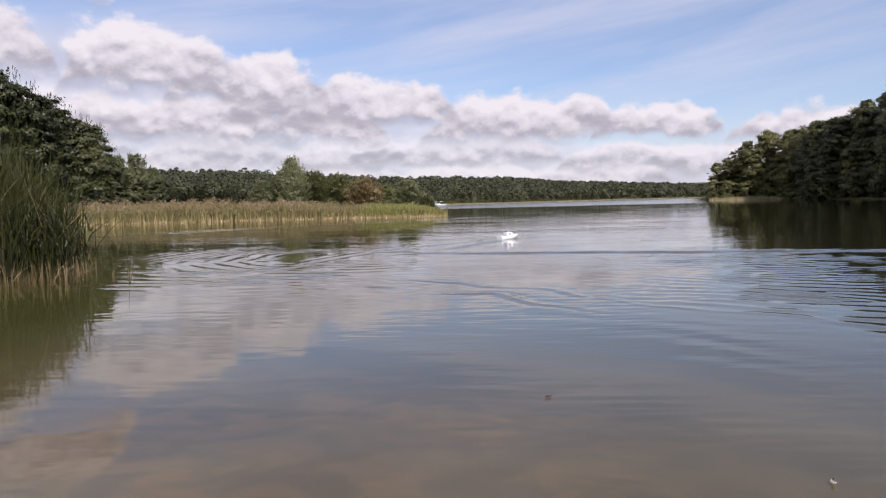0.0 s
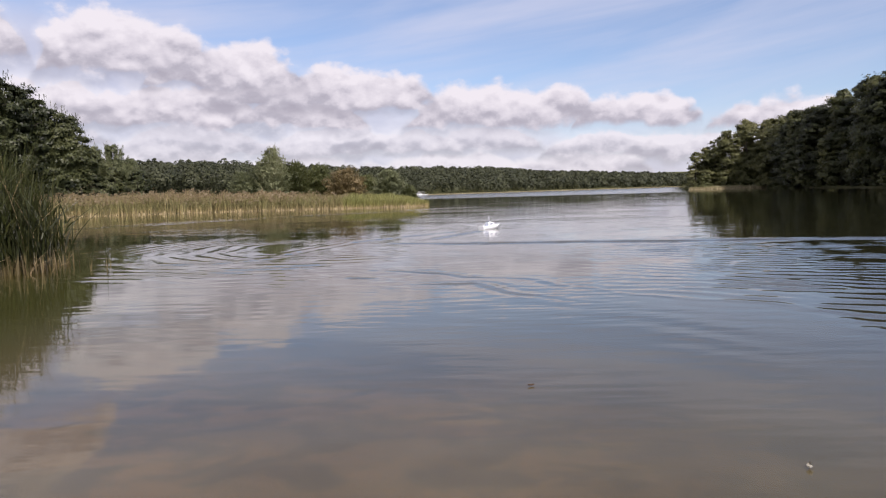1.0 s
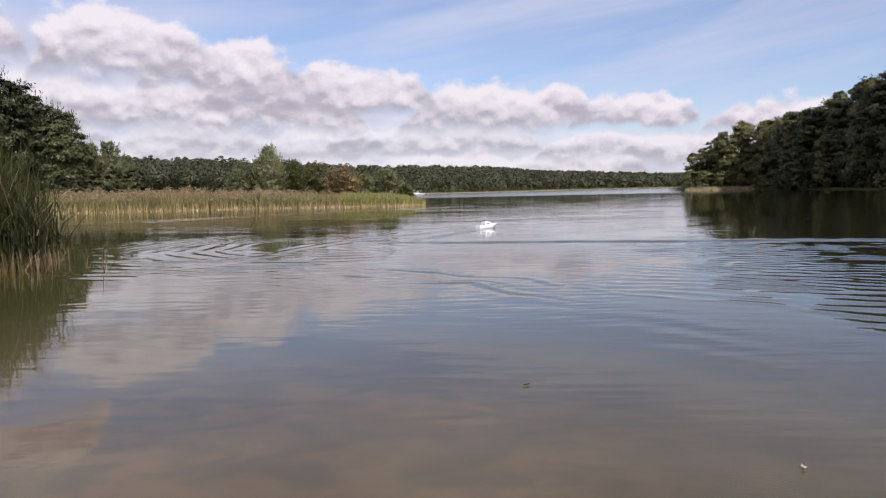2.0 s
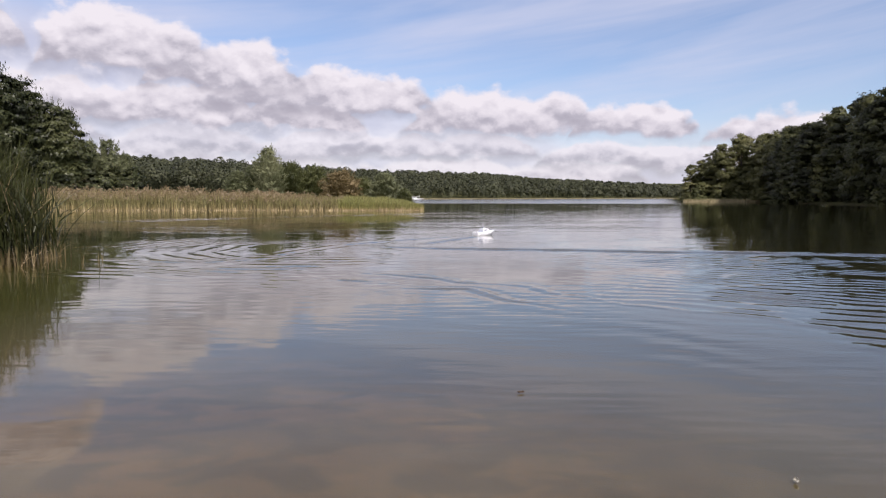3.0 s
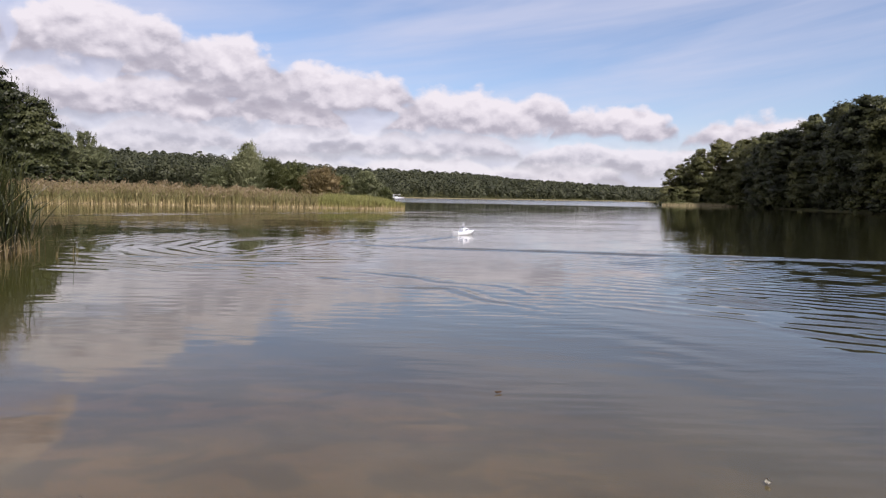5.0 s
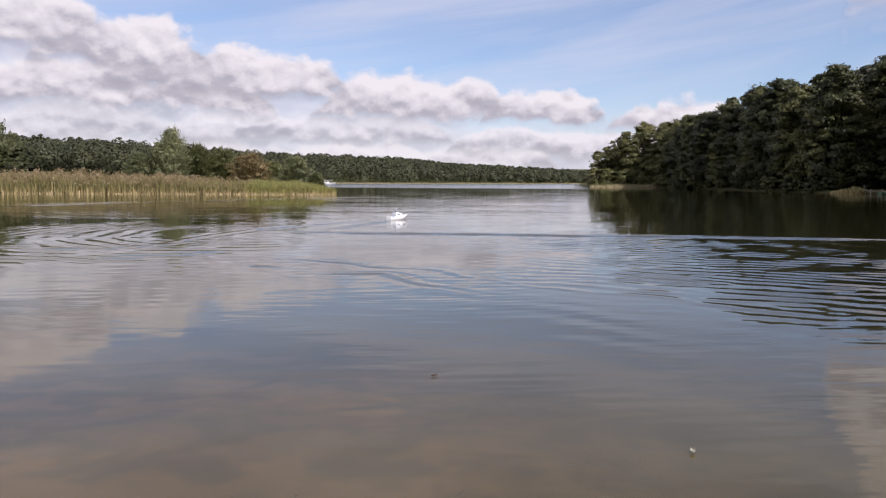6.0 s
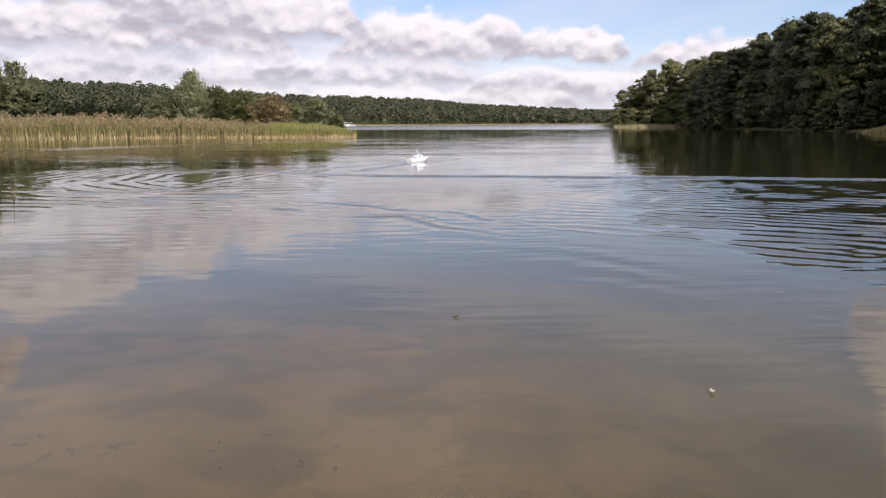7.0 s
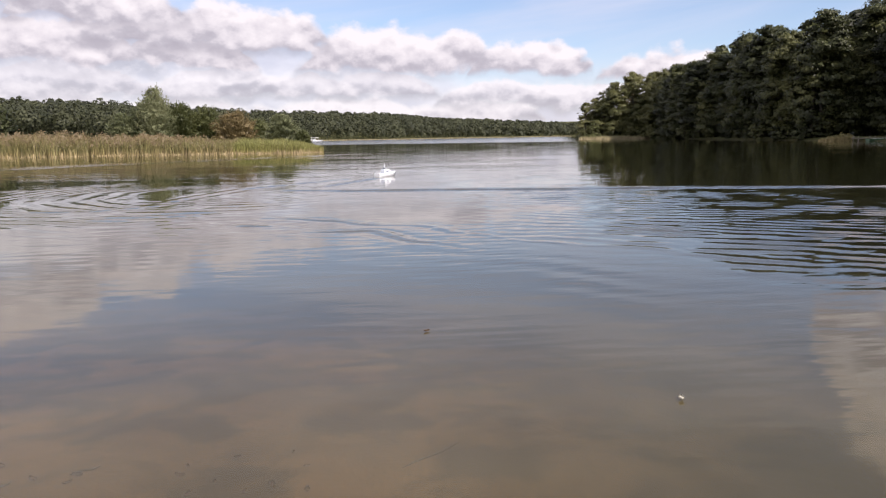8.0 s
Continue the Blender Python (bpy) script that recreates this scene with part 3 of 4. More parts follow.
def shoot_arrays(rng, tall, wide, shoots, leaves, leaf, shape):
    """Narrow leaves along many arching shoots that rise from the foot and fan out: a feathery outline."""
    t, ang = rng.random(shoots), rng.random(shoots) * 2 * np.pi
    up = 0.28 + 0.72 * t ** 0.8                                     # how high each shoot's tip ends
    out = wide * (1 - shape * 0.9 * up) * np.sqrt(np.maximum(1.08 - up ** 2, 0.02)) * (0.55 + 0.5 * rng.random(shoots))
    out = np.maximum(out, 0.12 * wide * rng.random(shoots))
    top = tall * up * (0.90 + 0.16 * rng.random(shoots))
    which = rng.integers(0, shoots, leaves)
    s = 0.30 + 0.70 * rng.random(leaves) ** 0.75
    reach, high = out[which] * s ** 1.25, top[which] * s ** 0.9
    spread = 0.050 * wide * (1.25 - 0.9 * s)
    where = np.stack([np.cos(ang[which]) * reach, np.sin(ang[which]) * reach, high], 1) + rng.normal(0, 1, (leaves, 3)) * spread[:, None]
    where[:, 2] = np.maximum(where[:, 2], 0.05)
    along = unit(np.stack([np.cos(ang[which]) * out[which], np.sin(ang[which]) * out[which], top[which] * 0.8], 1) + rng.normal(0, 0.45, (leaves, 3)) * wide * 0.5)
    face = unit(np.stack([np.cos(ang[which]), np.sin(ang[which]), 0.5 + 0 * s], 1) + rng.normal(0, 0.6, (leaves, 3)))
    other = unit(np.cross(face, along))
    size = leaf * (0.55 + 0.8 * rng.random(leaves))
    a, b = along * (size * 1.2)[:, None], other * (size * 0.34)[:, None]
    verts = np.stack([where - a, where + 0.3 * a - b, where + 0.9 * a + 0.4 * b], 1).reshape(-1, 3)
    return verts, np.arange(leaves * 3).reshape(-1, 3)


def make_tree(name, label, seed, tall, wide, low, clumps, leaves, leaf, mat, shape=0.35, category="tree", stem=0.017, feathery=0.0):
    rng = np.random.default_rng(seed)
    thing = tagged(new(name), label, category)
    bm = bmesh.new()
    lean = rng.normal(0, 0.02 * tall, 2)
    spine = [(lean[0] * s * s, lean[1] * s * s, tall * 0.86 * s - 0.3 * (s == 0)) for s in (0, 0.12, 0.3, 0.5, 0.75, 1)]
    tube(bm, spine, [tall * stem * k for k in (1.35, 1.0, 0.85, 0.65, 0.4, 0.12)], 7)
    for k in range(7):
        s = 0.22 + 0.09 * k
        root = Vector((lean[0] * s * s, lean[1] * s * s, tall * 0.86 * s))
        a, reach = rng.random() * 6.283, wide * (0.75 - 0.05 * k)
        tip = root + Vector((math.cos(a) * reach, math.sin(a) * reach, tall * 0.12))
        tube(bm, [root, root.lerp(tip, 0.5) + Vector((0, 0, 0.03 * tall)), tip], [tall * stem * 0.4, tall * stem * 0.25, tall * stem * 0.06], 5)
    part("trunk", bm, BARK, thing)
    dense = int(leaves * (1 - feathery))
    v, f = crown_arrays(rng, tall, wide * (0.78 if feathery else 1.0), low, clumps, max(dense, 3), leaf, shape)
    if feathery:
        v2, f2 = shoot_arrays(rng, tall, wide, clumps, leaves - dense, leaf, shape)
        v, f = np.concatenate([v, v2]), np.concatenate([f, f2 + len(v)])
    part("crown", mesh_of(name + "_crown", v, f, mat), None, thing)
    return thing


def polar(az, d):
    return math.sin(radians(az)) * d, math.cos(radians(az)) * d


def plant(kinds, rng, x, y, tall, group="", sink=0.1):
    """A copy of one of the kinds, scaled to the height, on the ground."""
    base = kinds[rng.integers(0, len(kinds))]
    s = tall / base["tall"]
    m = pose(x, y, ground_z(x, y) - sink, 0, 0, rng.random() * 360) @ Matrix.Diagonal((s * (0.9 + 0.2 * rng.random()), s * (0.9 + 0.2 * rng.random()), s, 1))
    made = copy_thing(base, m)
    if group:
        made["group"] = group
    return made


def kinds_of(count, tall, **settings):
    out = []
    for k in range(count):
        t = make_tree(seed=settings["first"] + k, tall=tall, **{a: b for a, b in settings.items() if a != "first"})
        t["tall"] = tall
        out.append(t)
    return out


def drop(kinds):
    for t in kinds:
        for o in (*t.children_recursive, t):
            bpy.data.objects.remove(o)


def build_right_wood():
    rng = np.random.default_rng(5)
    near_label, back_label = "tall dense dark green broadleaf tree on the wooded bank", "tall broadleaf tree standing back in the bankside wood"
    kinds = kinds_of(5, 21, first=20, name="tree", label=near_label, wide=6.2, low=1.2, clumps=420, leaves=30000, leaf=0.27, mat=LEAF_SHADED, shape=0.38)
    behind = kinds_of(4, 21, first=30, name="tree", label=back_label, wide=6.0, low=0.4, clumps=260, leaves=9000, leaf=0.50, mat=LEAF_SHADED, shape=0.36)
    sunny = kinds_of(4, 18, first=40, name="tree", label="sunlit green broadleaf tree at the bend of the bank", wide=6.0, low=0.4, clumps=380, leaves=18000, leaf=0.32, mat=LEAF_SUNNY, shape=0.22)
    rusty = kinds_of(1, 18, first=50, name="tree", label="broadleaf tree with rust-tinged foliage on the bank", wide=4.2, low=1.0, clumps=320, leaves=12000, leaf=0.36, mat=LEAF_RUST, shape=0.35)
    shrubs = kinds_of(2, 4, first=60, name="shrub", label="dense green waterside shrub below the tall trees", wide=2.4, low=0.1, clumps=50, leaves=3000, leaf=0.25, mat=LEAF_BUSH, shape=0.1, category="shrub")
    # the same shrub with the trees' shade put into its leaf colour
    shady = kinds_of(2, 4, first=64, name="shrub", label="dark waterside shrub in the shade of the tall trees", wide=2.4, low=0.1, clumps=50, leaves=3000, leaf=0.25, mat=LEAF_SHADED, shape=0.1, category="shrub")
    # azimuth, distance and height of the wood's edge; past 40 degrees unseen, heightened to cast shade
    edge = np.array(((17.9, 232, 12.5), (18.4, 231, 14.5), (19, 231, 16), (20, 230, 17.2), (21, 230, 18.6), (22, 229, 19), (23.4, 228, 20), (24.4, 204, 19.2), (25.2, 193, 19.0), (26.1, 186, 20.4),
                     (28, 179, 21.5), (29.4, 166, 21.8), (30.3, 154, 21.0), (32.3, 146, 21.0), (34, 140, 20.0), (34.9, 144, 21.6), (36, 150, 23.2), (38.4, 144, 23.0), (40.5, 137, 28), (43, 131, 30), (47, 121, 28), (53, 106, 23), (62, 96, 21), (72, 98, 21), (82, 100, 20)))
    ex, ey = edge[:, 1] * np.sin(np.radians(edge[:, 0])), edge[:, 1] * np.cos(np.radians(edge[:, 0]))
    steps = np.concatenate([[0], np.cumsum(np.hypot(np.diff(ex), np.diff(ey)))])
    for row, (back, gap) in enumerate(((2.5, 5.2), (8.0, 6.2), (15.0, 8.0))):
        for s in np.arange(0, steps[-1], gap):
            s += rng.normal(0, 0.8)
            az, d, tall = (float(np.interp(s, steps, edge[:, k])) for k in range(3))
            if az > 44 and row == 1:
                continue
            x, y = polar(az, d + back + rng.normal(0, 0.8))
            x += back * 0.5 + (3.5 * rng.random() - 1.0 if az > 25 else 0)
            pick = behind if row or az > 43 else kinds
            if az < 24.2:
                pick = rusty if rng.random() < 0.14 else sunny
            # back rows grow taller to shade the edge, most of all the unseen ones
            deeper = (d + back) / d * (1.16 if az > 40 and row else 1.0)
            plant(pick, rng, x, y, tall * deeper * (0.84 + 0.22 * rng.random()), "trees of the wooded bank")
    for s in np.arange(0, steps[-1], 4.0):
        az, d, tall = (float(np.interp(s + rng.normal(0, 1), steps, edge[:, k])) for k in range(3))
        x, y = polar(az, d - 1.0 + rng.normal(0, 0.7))
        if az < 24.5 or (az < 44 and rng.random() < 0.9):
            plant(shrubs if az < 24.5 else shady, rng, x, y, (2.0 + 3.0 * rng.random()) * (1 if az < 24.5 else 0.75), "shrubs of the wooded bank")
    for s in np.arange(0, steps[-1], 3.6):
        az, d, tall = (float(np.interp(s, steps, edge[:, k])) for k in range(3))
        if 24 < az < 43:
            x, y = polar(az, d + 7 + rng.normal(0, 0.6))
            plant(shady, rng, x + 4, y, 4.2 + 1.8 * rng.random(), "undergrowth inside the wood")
    for kind in (kinds, behind, sunny, rusty, shrubs, shady):
        drop(kind)


def build_left_wood():
    rng = np.random.default_rng(8)
    kinds = kinds_of(4, 15, first=80, name="tree", label="leafy dark green tree behind the reeds", wide=5.2, low=0.3, clumps=300, leaves=24000, leaf=0.22, mat=LEAF_MIXED, shape=0.45, feathery=0.20)
    under = kinds_of(2, 6, first=85, name="shrub", label="dense green undergrowth at the foot of the trees", wide=2.6, low=0.1, clumps=80, leaves=6000, leaf=0.21, mat=LEAF_MIXED, shape=0.2, category="shrub")
    pale = kinds_of(2, 9, first=90, name="willow", label="pale grey-green willow beside the darker trees", wide=3.8, low=0.2, clumps=160, leaves=12000, leaf=0.18, mat=LEAF_WILLOW, shape=0.30, feathery=0.75)
    for az, d, tall in ((-46, 100, 21), (-43, 103, 22), (-40.5, 105, 22.5), (-38.3, 107, 22), (-36.4, 109, 21), (-34.7, 111, 19.8), (-33.3, 112, 18.2), (-32.1, 113, 16.8), (-31.0, 114, 15.6),
                        (-29.9, 113, 14.2), (-29.0, 114, 13.2), (-37.2, 116, 20), (-35.2, 118, 19), (-33.6, 120, 17.5), (-31.4, 122, 14.5), (-29.6, 123, 13)):
        x, y = polar(az, d)
        plant(kinds, rng, x, y, tall * 1.05, "trees of the left bank")
    for az, d, tall in ((-27.8, 115, 9.6), (-26.5, 117, 10.0), (-25.4, 122, 8.2)):
        x, y = polar(az, d)
        plant(pale, rng, x, y, tall, "willows of the left bank")
    for az in np.arange(-44, -25, 0.9):
        x, y = polar(az + rng.normal(0, 0.2), 107 + rng.normal(0, 1))
        plant(under, rng, x, y, 3.8 + 2.4 * rng.random(), "undergrowth of the left bank")
    drop(kinds), drop(pale), drop(under)


def build_point_bushes():
    """The willow and the bushes on the reedy point."""
    rng = np.random.default_rng(12)

    def bush(az, d, tall, wide, seed, mat, label, name="bush", shape=0.15, leaves=22000, leaf=0.135):
        t = make_tree(name, label, seed, tall, wide * 1.28, 0.2, 190, leaves, leaf, mat, shape, "bush" if name == "bush" else "tree", 0.012, 0.8)
        x, y = polar(az, d)
        t.matrix_basis = pose(x, y, ground_z(x, y) - 0.05)

    bush(-15.1, 100, 8.1, 3.1, 201, LEAF_WILLOW, "pale grey-green pointed willow standing in the reeds", "willow", 0.38, 28000)
    bush(-16.2, 101, 5.6, 2.6, 211, LEAF_WILLOW, "lower bushy grey-green willow in the reeds", "willow", 0.35, 16000)
    bush(-17.4, 100, 4.9, 2.0, 202, LEAF_WILLOW, "silvery grey-green willow bush in the reeds", leaves=12000)
    bush(-13.4, 102, 6.2, 3.1, 203, LEAF_BUSH, "dense mid-green rounded bush in the reeds")
    bush(-11.4, 102, 5.7, 3.2, 204, LEAF_BUSH, "broad mid-green bush on the reedy point")
    bush(-9.4, 98, 4.9, 3.4, 205, LEAF_RUST, "rust-brown bush on the reedy point", leaves=22000)
    bush(-7.8, 103, 4.2, 2.2, 206, LEAF_BUSH, "low green bush beside the rusty one", leaves=12000)
    bush(-5.9, 96, 4.6, 2.6, 207, LEAF_WILLOW, "rounded grey-green bush near the end of the point")
    bush(-4.3, 93, 2.6, 1.3, 208, LEAF_BUSH, "small green bush at the end of the point", leaves=6000)


def build_far_wood():
    """The woods beyond the lake: uncountable crowns in one object."""
    rng = np.random.default_rng(3)
    side = np.arange(-330, 330, 5.2)
    x, y = np.meshgrid(side, np.arange(120, 720, 5.2))
    p = np.stack([x.ravel(), y.ravel()], 1) + rng.normal(0, 1.7, (x.size, 2))
    d, az, r = shore_distance(p), np.degrees(np.arctan2(p[:, 0], p[:, 1])), np.hypot(p[:, 0], p[:, 1])
    keep = (d > 3.5) & (az > -40) & (az < 17.9) & (r > 178) & ((d < 110) | ((az < -14) & (r < 250)))
    keep &= ~((p[:, 0] > 60) & (r < 330))
    p, az, r = p[keep], az[keep], r[keep]
    z = height(p)
    # the wood grows lower from the near side of the valley to the far end of the lake
    tall = np.tan(np.radians(np.interp(az, (-26, -17, -8, 2, 7, 11, 17), (2.9, 2.75, 2.15, 1.85, 1.35, 1.2, 0.9)))) * r + 1.6 - z
    fits = tall > 4.2
    p, az, r, z, tall = p[fits], az[fits], r[fits], z[fits], tall[fits]
    tall = np.minimum(tall * (0.80 + 0.33 * rng.random(len(p)) ** 1.4), 3.4 + 6.8 * rng.random(len(p)))
    each = np.where(r < 235, 420, np.where(r < 330, 200, 110))
    which = np.repeat(np.arange(len(p)), each)
    n = len(which)
    wide = (2.3 + 1.7 * rng.random(len(p)) + 0.08 * tall)[which]
    pointed = (rng.random(len(p)) < 0.5)[which]
    up, ang = rng.random(n) * 1.25 - 0.25, rng.random(n) * 2 * np.pi
    flat = np.where(pointed, 0.85 * (1 - np.maximum(up, 0)) + 0.1, np.sqrt(np.maximum(1 - np.maximum(up, 0) ** 2, 0.01))) * wide * (0.85 + 0.25 * rng.random(n))
    half = tall[which] * np.where(pointed, 0.62, 0.45)
    way = np.stack([np.cos(ang), np.sin(ang), 0.15 + 1.3 * up], 1)
    where = np.stack([p[which, 0] + np.cos(ang) * flat, p[which, 1] + np.sin(ang) * flat, z[which] + 0.3 + tall[which] - half * (1 - up)], 1)
    skirt = (up < -0.05) & (rng.random(n) < 0.7)
    where[skirt, 2] = z[which[skirt]] + rng.random(skirt.sum()) * (tall[which[skirt]] - half[skirt])
    v, f = cards(rng, where, unit(way), np.interp(r[which], (180, 330, 550), (0.42, 0.66, 0.95)) * (0.6 + 0.8 * rng.random(n)), 1.5, 0.22)
    ob = new("far_wood", mesh_of("far_wood", v, f, LEAF_FAR))
    tagged(ob, "dense mixed wood of pines and broadleaf trees beyond the lake", "wood", kind="stuff")


# ---------------------------------------------------------------- reeds
def blades(rng, xy, z, tall, wide, lean, segments=3):
    """Tapering bent blades from the given feet."""
    n = len(xy)
    a, turn = rng.random(n) * 2 * np.pi, rng.random(n) * 2 * np.pi
    bend = np.abs(rng.normal(0, lean, n)) + 0.02
    side = np.stack([np.cos(turn), np.sin(turn), 0 * turn], 1)
    rows = []
    for k in range(segments + 1):
        s = k / segments
        off = bend * tall * s ** 1.8
        mid = np.stack([xy[:, 0] + np.cos(a) * off, xy[:, 1] + np.sin(a) * off, z + tall * s * (1 - 0.35 * bend * s)], 1)
        half = (wide * 0.5 * (1.0 - 0.92 * s ** 1.5))[:, None] * side
        rows += [mid - half, mid + half]
    verts = np.stack(rows, 1).reshape(-1, 3)
    k = 2 * (segments + 1)
    base = (np.arange(n) * k)[:, None, None]
    quad = np.array([[2 * i, 2 * i + 1, 2 * i + 3, 2 * i + 2] for i in range(segments)])[None]
    return verts, (base + quad).reshape(-1, 4)


def stuff(name, arrays, mat, label, category):
    tagged(new(name, mesh_of(name, *arrays, mat)), label, category, kind="stuff")


def build_reed_belt():
    rng = np.random.default_rng(21)
    n = 60000
    line = np.array([(-64, 68), (-48, 74), (-27, 79), (-13.6, 79), (-6.7, 78.2), (-4.35, 80.2)])
    s = rng.random(n) * 5
    i = np.minimum(s.astype(int), 4)
    foot = line[i] + (s - i)[:, None] * (line[i + 1] - line[i])
    back = rng.random(n) ** 1.3 * np.interp(foot[:, 0], (-52, -13, -5.4, -4.4), (14, 10, 6, 2.5))
    xy = foot + np.stack([-0.12 * back, back], 1) + rng.normal(0, 0.25, (n, 2)) + np.stack([0 * s, -0.25 * np.sin(foot[:, 0] * 1.7) - 0.2], 1)
    z = np.maximum(height(xy), -0.25)
    tall = np.interp(xy[:, 0], (-47, -32, -26, -20, -13, -8, -4.8), (2.15, 2.2, 1.95, 1.65, 1.4, 1.25, 0.9)) * (0.55 + 0.5 * rng.random(n)) * (1 + 0.10 * np.sin(xy[:, 0] * 0.9) * np.sin(xy[:, 0] * 0.37 + 1) + 0.09 * np.sin(xy[:, 0] * 2.9 + xy[:, 1]) + 0.06 * np.sin(xy[:, 0] * 6.1 - 2 * xy[:, 1]))
    left = xy[:, 0] < -13.4
    stuff("reed_belt", blades(rng, xy[left], z[left], tall[left], 0.03 + 0.05 * rng.random(left.sum()), 0.28, 3), REED_BELT,
          "belt of tall green and straw-coloured reeds along the far shore", "reeds")
    right = ~left
    stuff("sedge_belt", blades(rng, xy[right], z[right], tall[right], 0.03 + 0.04 * rng.random(right.sum()), 0.30, 3), SEDGE,
          "low yellow-green sedge along the end of the point", "reeds")
    dry = (back < 1.6) & (rng.random(n) < 0.32)
    m = dry.sum()
    low = 0.12 + 0.55 * rng.random(m) ** 2 * (0.4 + 0.6 * np.sin(xy[dry, 0] * 1.3) ** 2)
    stuff("dry_stalks", blades(rng, xy[dry] - np.array([0, 0.5]), z[dry] * 0 - 0.02, low, 0.05 + 0.04 * rng.random(m), 0.45, 2), STRAW,
          "pale dry reed stalks at the water's edge", "reeds")
    tops = left & (rng.random(n) < np.interp(xy[:, 0], (-30, -22, -18, -14), (0.26, 0.20, 0.08, 0.02)))
    where = np.column_stack([xy[tops] + rng.normal(0, 0.15, (tops.sum(), 2)), z[tops] + tall[tops] * (0.8 + 0.2 * rng.random(tops.sum()))])
    stuff("reed_plumes", cards(rng, where, np.tile([0.3, -1, 0.2], (len(where), 1)), 0.07 + 0.09 * rng.random(len(where)), 2.8), PLUME,
          "brown seed plumes over the tall reeds", "reeds")


def build_bank_grass():
    rng = np.random.default_rng(23)
    n = 9000
    az = 17.7 + rng.random(n) * 6.0
    d = 224.5 + rng.random(n) * 4.5
    xy = np.stack([np.sin(np.radians(az)) * d, np.cos(np.radians(az)) * d], 1)
    stuff("bank_grass", blades(rng, xy, np.maximum(height(xy), 0), 0.25 + 0.6 * rng.random(n) ** 2, 0.12 + 0.08 * rng.random(n), 0.3, 2), BANK_GRASS,
          "pale dry grass along the sunlit wooded bank", "grass")
    n = 14000
    line = np.array([(-44, 230), (-42, 310), (-14, 372), (30, 405), (85, 460), (168, 540)], float)
    s = rng.random(n) ** 1.2 * 5
    i = np.minimum(s.astype(int), 4)
    xy = line[i] + (s - i)[:, None] * (line[i + 1] - line[i]) + rng.normal(0, 1.2, (n, 2))
    stuff("far_reeds", blades(rng, xy, np.maximum(height(xy), -0.1), 0.25 + 0.35 * rng.random(n), 0.2 + 0.15 * rng.random(n), 0.15, 2), BANK_GRASS,
          "thin green reed fringe on the far shore", "reeds")
    n = 2500
    az, d = 34.7 + rng.random(n) ** 0.8 * 2.1, 127 + rng.random(n) * 4
    xy = np.stack([np.sin(np.radians(az)) * d, np.cos(np.radians(az)) * d], 1)
    stuff("jetty_reeds", blades(rng, xy, np.maximum(height(xy), -0.1), np.interp(az, (34.7, 35.4, 36.2, 36.8), (0.4, 0.8, 1.1, 0.7)) * (0.35 + 0.8 * rng.random(n)), 0.04 + 0.05 * rng.random(n), 0.35), REED_BELT,
          "green reeds beside the jetty", "reeds")


def build_near_reeds():
    rng = np.random.default_rng(31)
    n = 8500
    xy = np.stack([-9.6 - 5.5 * rng.random(n) ** 0.9, 12.0 + 6.0 * rng.random(n)], 1)
    edge = 0.35 * np.sin(xy[:, 1] * 2.1) + 0.3 * np.sin(xy[:, 1] * 5.3)
    xy = xy[(xy[:, 0] < -9.9 + edge - 0.25 * np.abs(xy[:, 1] - 16.0))]
    n = len(xy)
    tall = np.interp(xy[:, 0], (-14, -12.0, -10.8, -9.6), (4.4, 4.0, 3.0, 1.8)) * (0.5 + 0.55 * rng.random(n))
    bed = blades(rng, xy, np.full(n, -0.1), tall, 0.020 + 0.034 * rng.random(n), 0.26, 5)
    # leaves that stand off the stems
    pick = rng.integers(0, n, 6500)
    k = len(pick)
    leaf = blades(rng, xy[pick] + rng.normal(0, 0.06, (k, 2)), 0.15 + tall[pick] * (0.05 + 0.65 * rng.random(k)), 0.35 + 0.55 * rng.random(k), 0.022 + 0.030 * rng.random(k), 0.85, 4)
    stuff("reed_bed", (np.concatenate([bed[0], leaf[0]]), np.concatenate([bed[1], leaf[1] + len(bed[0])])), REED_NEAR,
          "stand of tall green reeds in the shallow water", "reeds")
    m = 2400
    xy2 = xy[rng.integers(0, n, m)] + rng.normal(0, 0.1, (m, 2))
    stuff("broken_reeds", blades(rng, xy2, np.full(m, -0.1), 0.3 + 0.65 * rng.random(m), 0.010 + 0.012 * rng.random(m), 1.0, 4), OLD_STRAW,
          "broken straw-coloured stalks at the foot of the reeds", "reeds")
    k = 150
    xy3 = xy[rng.integers(0, n, k)]
    stuff("dead_stalks", blades(rng, xy3, np.full(k, -0.1), 1.2 + 2.2 * rng.random(k), 0.014 + 0.012 * rng.random(k), 0.5, 6), STRAW,
          "long pale dead stalks leaning out of the reeds", "reeds")
    for k, (x, y, t) in enumerate(((-9.0, 16.6, 0.75), (-8.75, 16.9, 0.95), (-8.9, 17.3, 0.6), (-9.15, 17.0, 0.5))):
        ob = new("reed_sprig", mesh_of("reed_sprig", *blades(rng, np.array([[x, y]] * 3) + rng.normal(0, 0.05, (3, 2)), np.full(3, -0.2), np.array([t, t * 0.8, t * 0.6]) + 0.2, np.full(3, 0.018), 0.25, 5), REED_NEAR))
        tagged(ob, "lone thin green reed sprig standing in the water", "reed", "reed sprigs in open water")


build_near_reeds()
build_reed_belt()
build_bank_grass()
build_point_bushes()
build_left_wood()
build_right_wood()
build_far_wood()


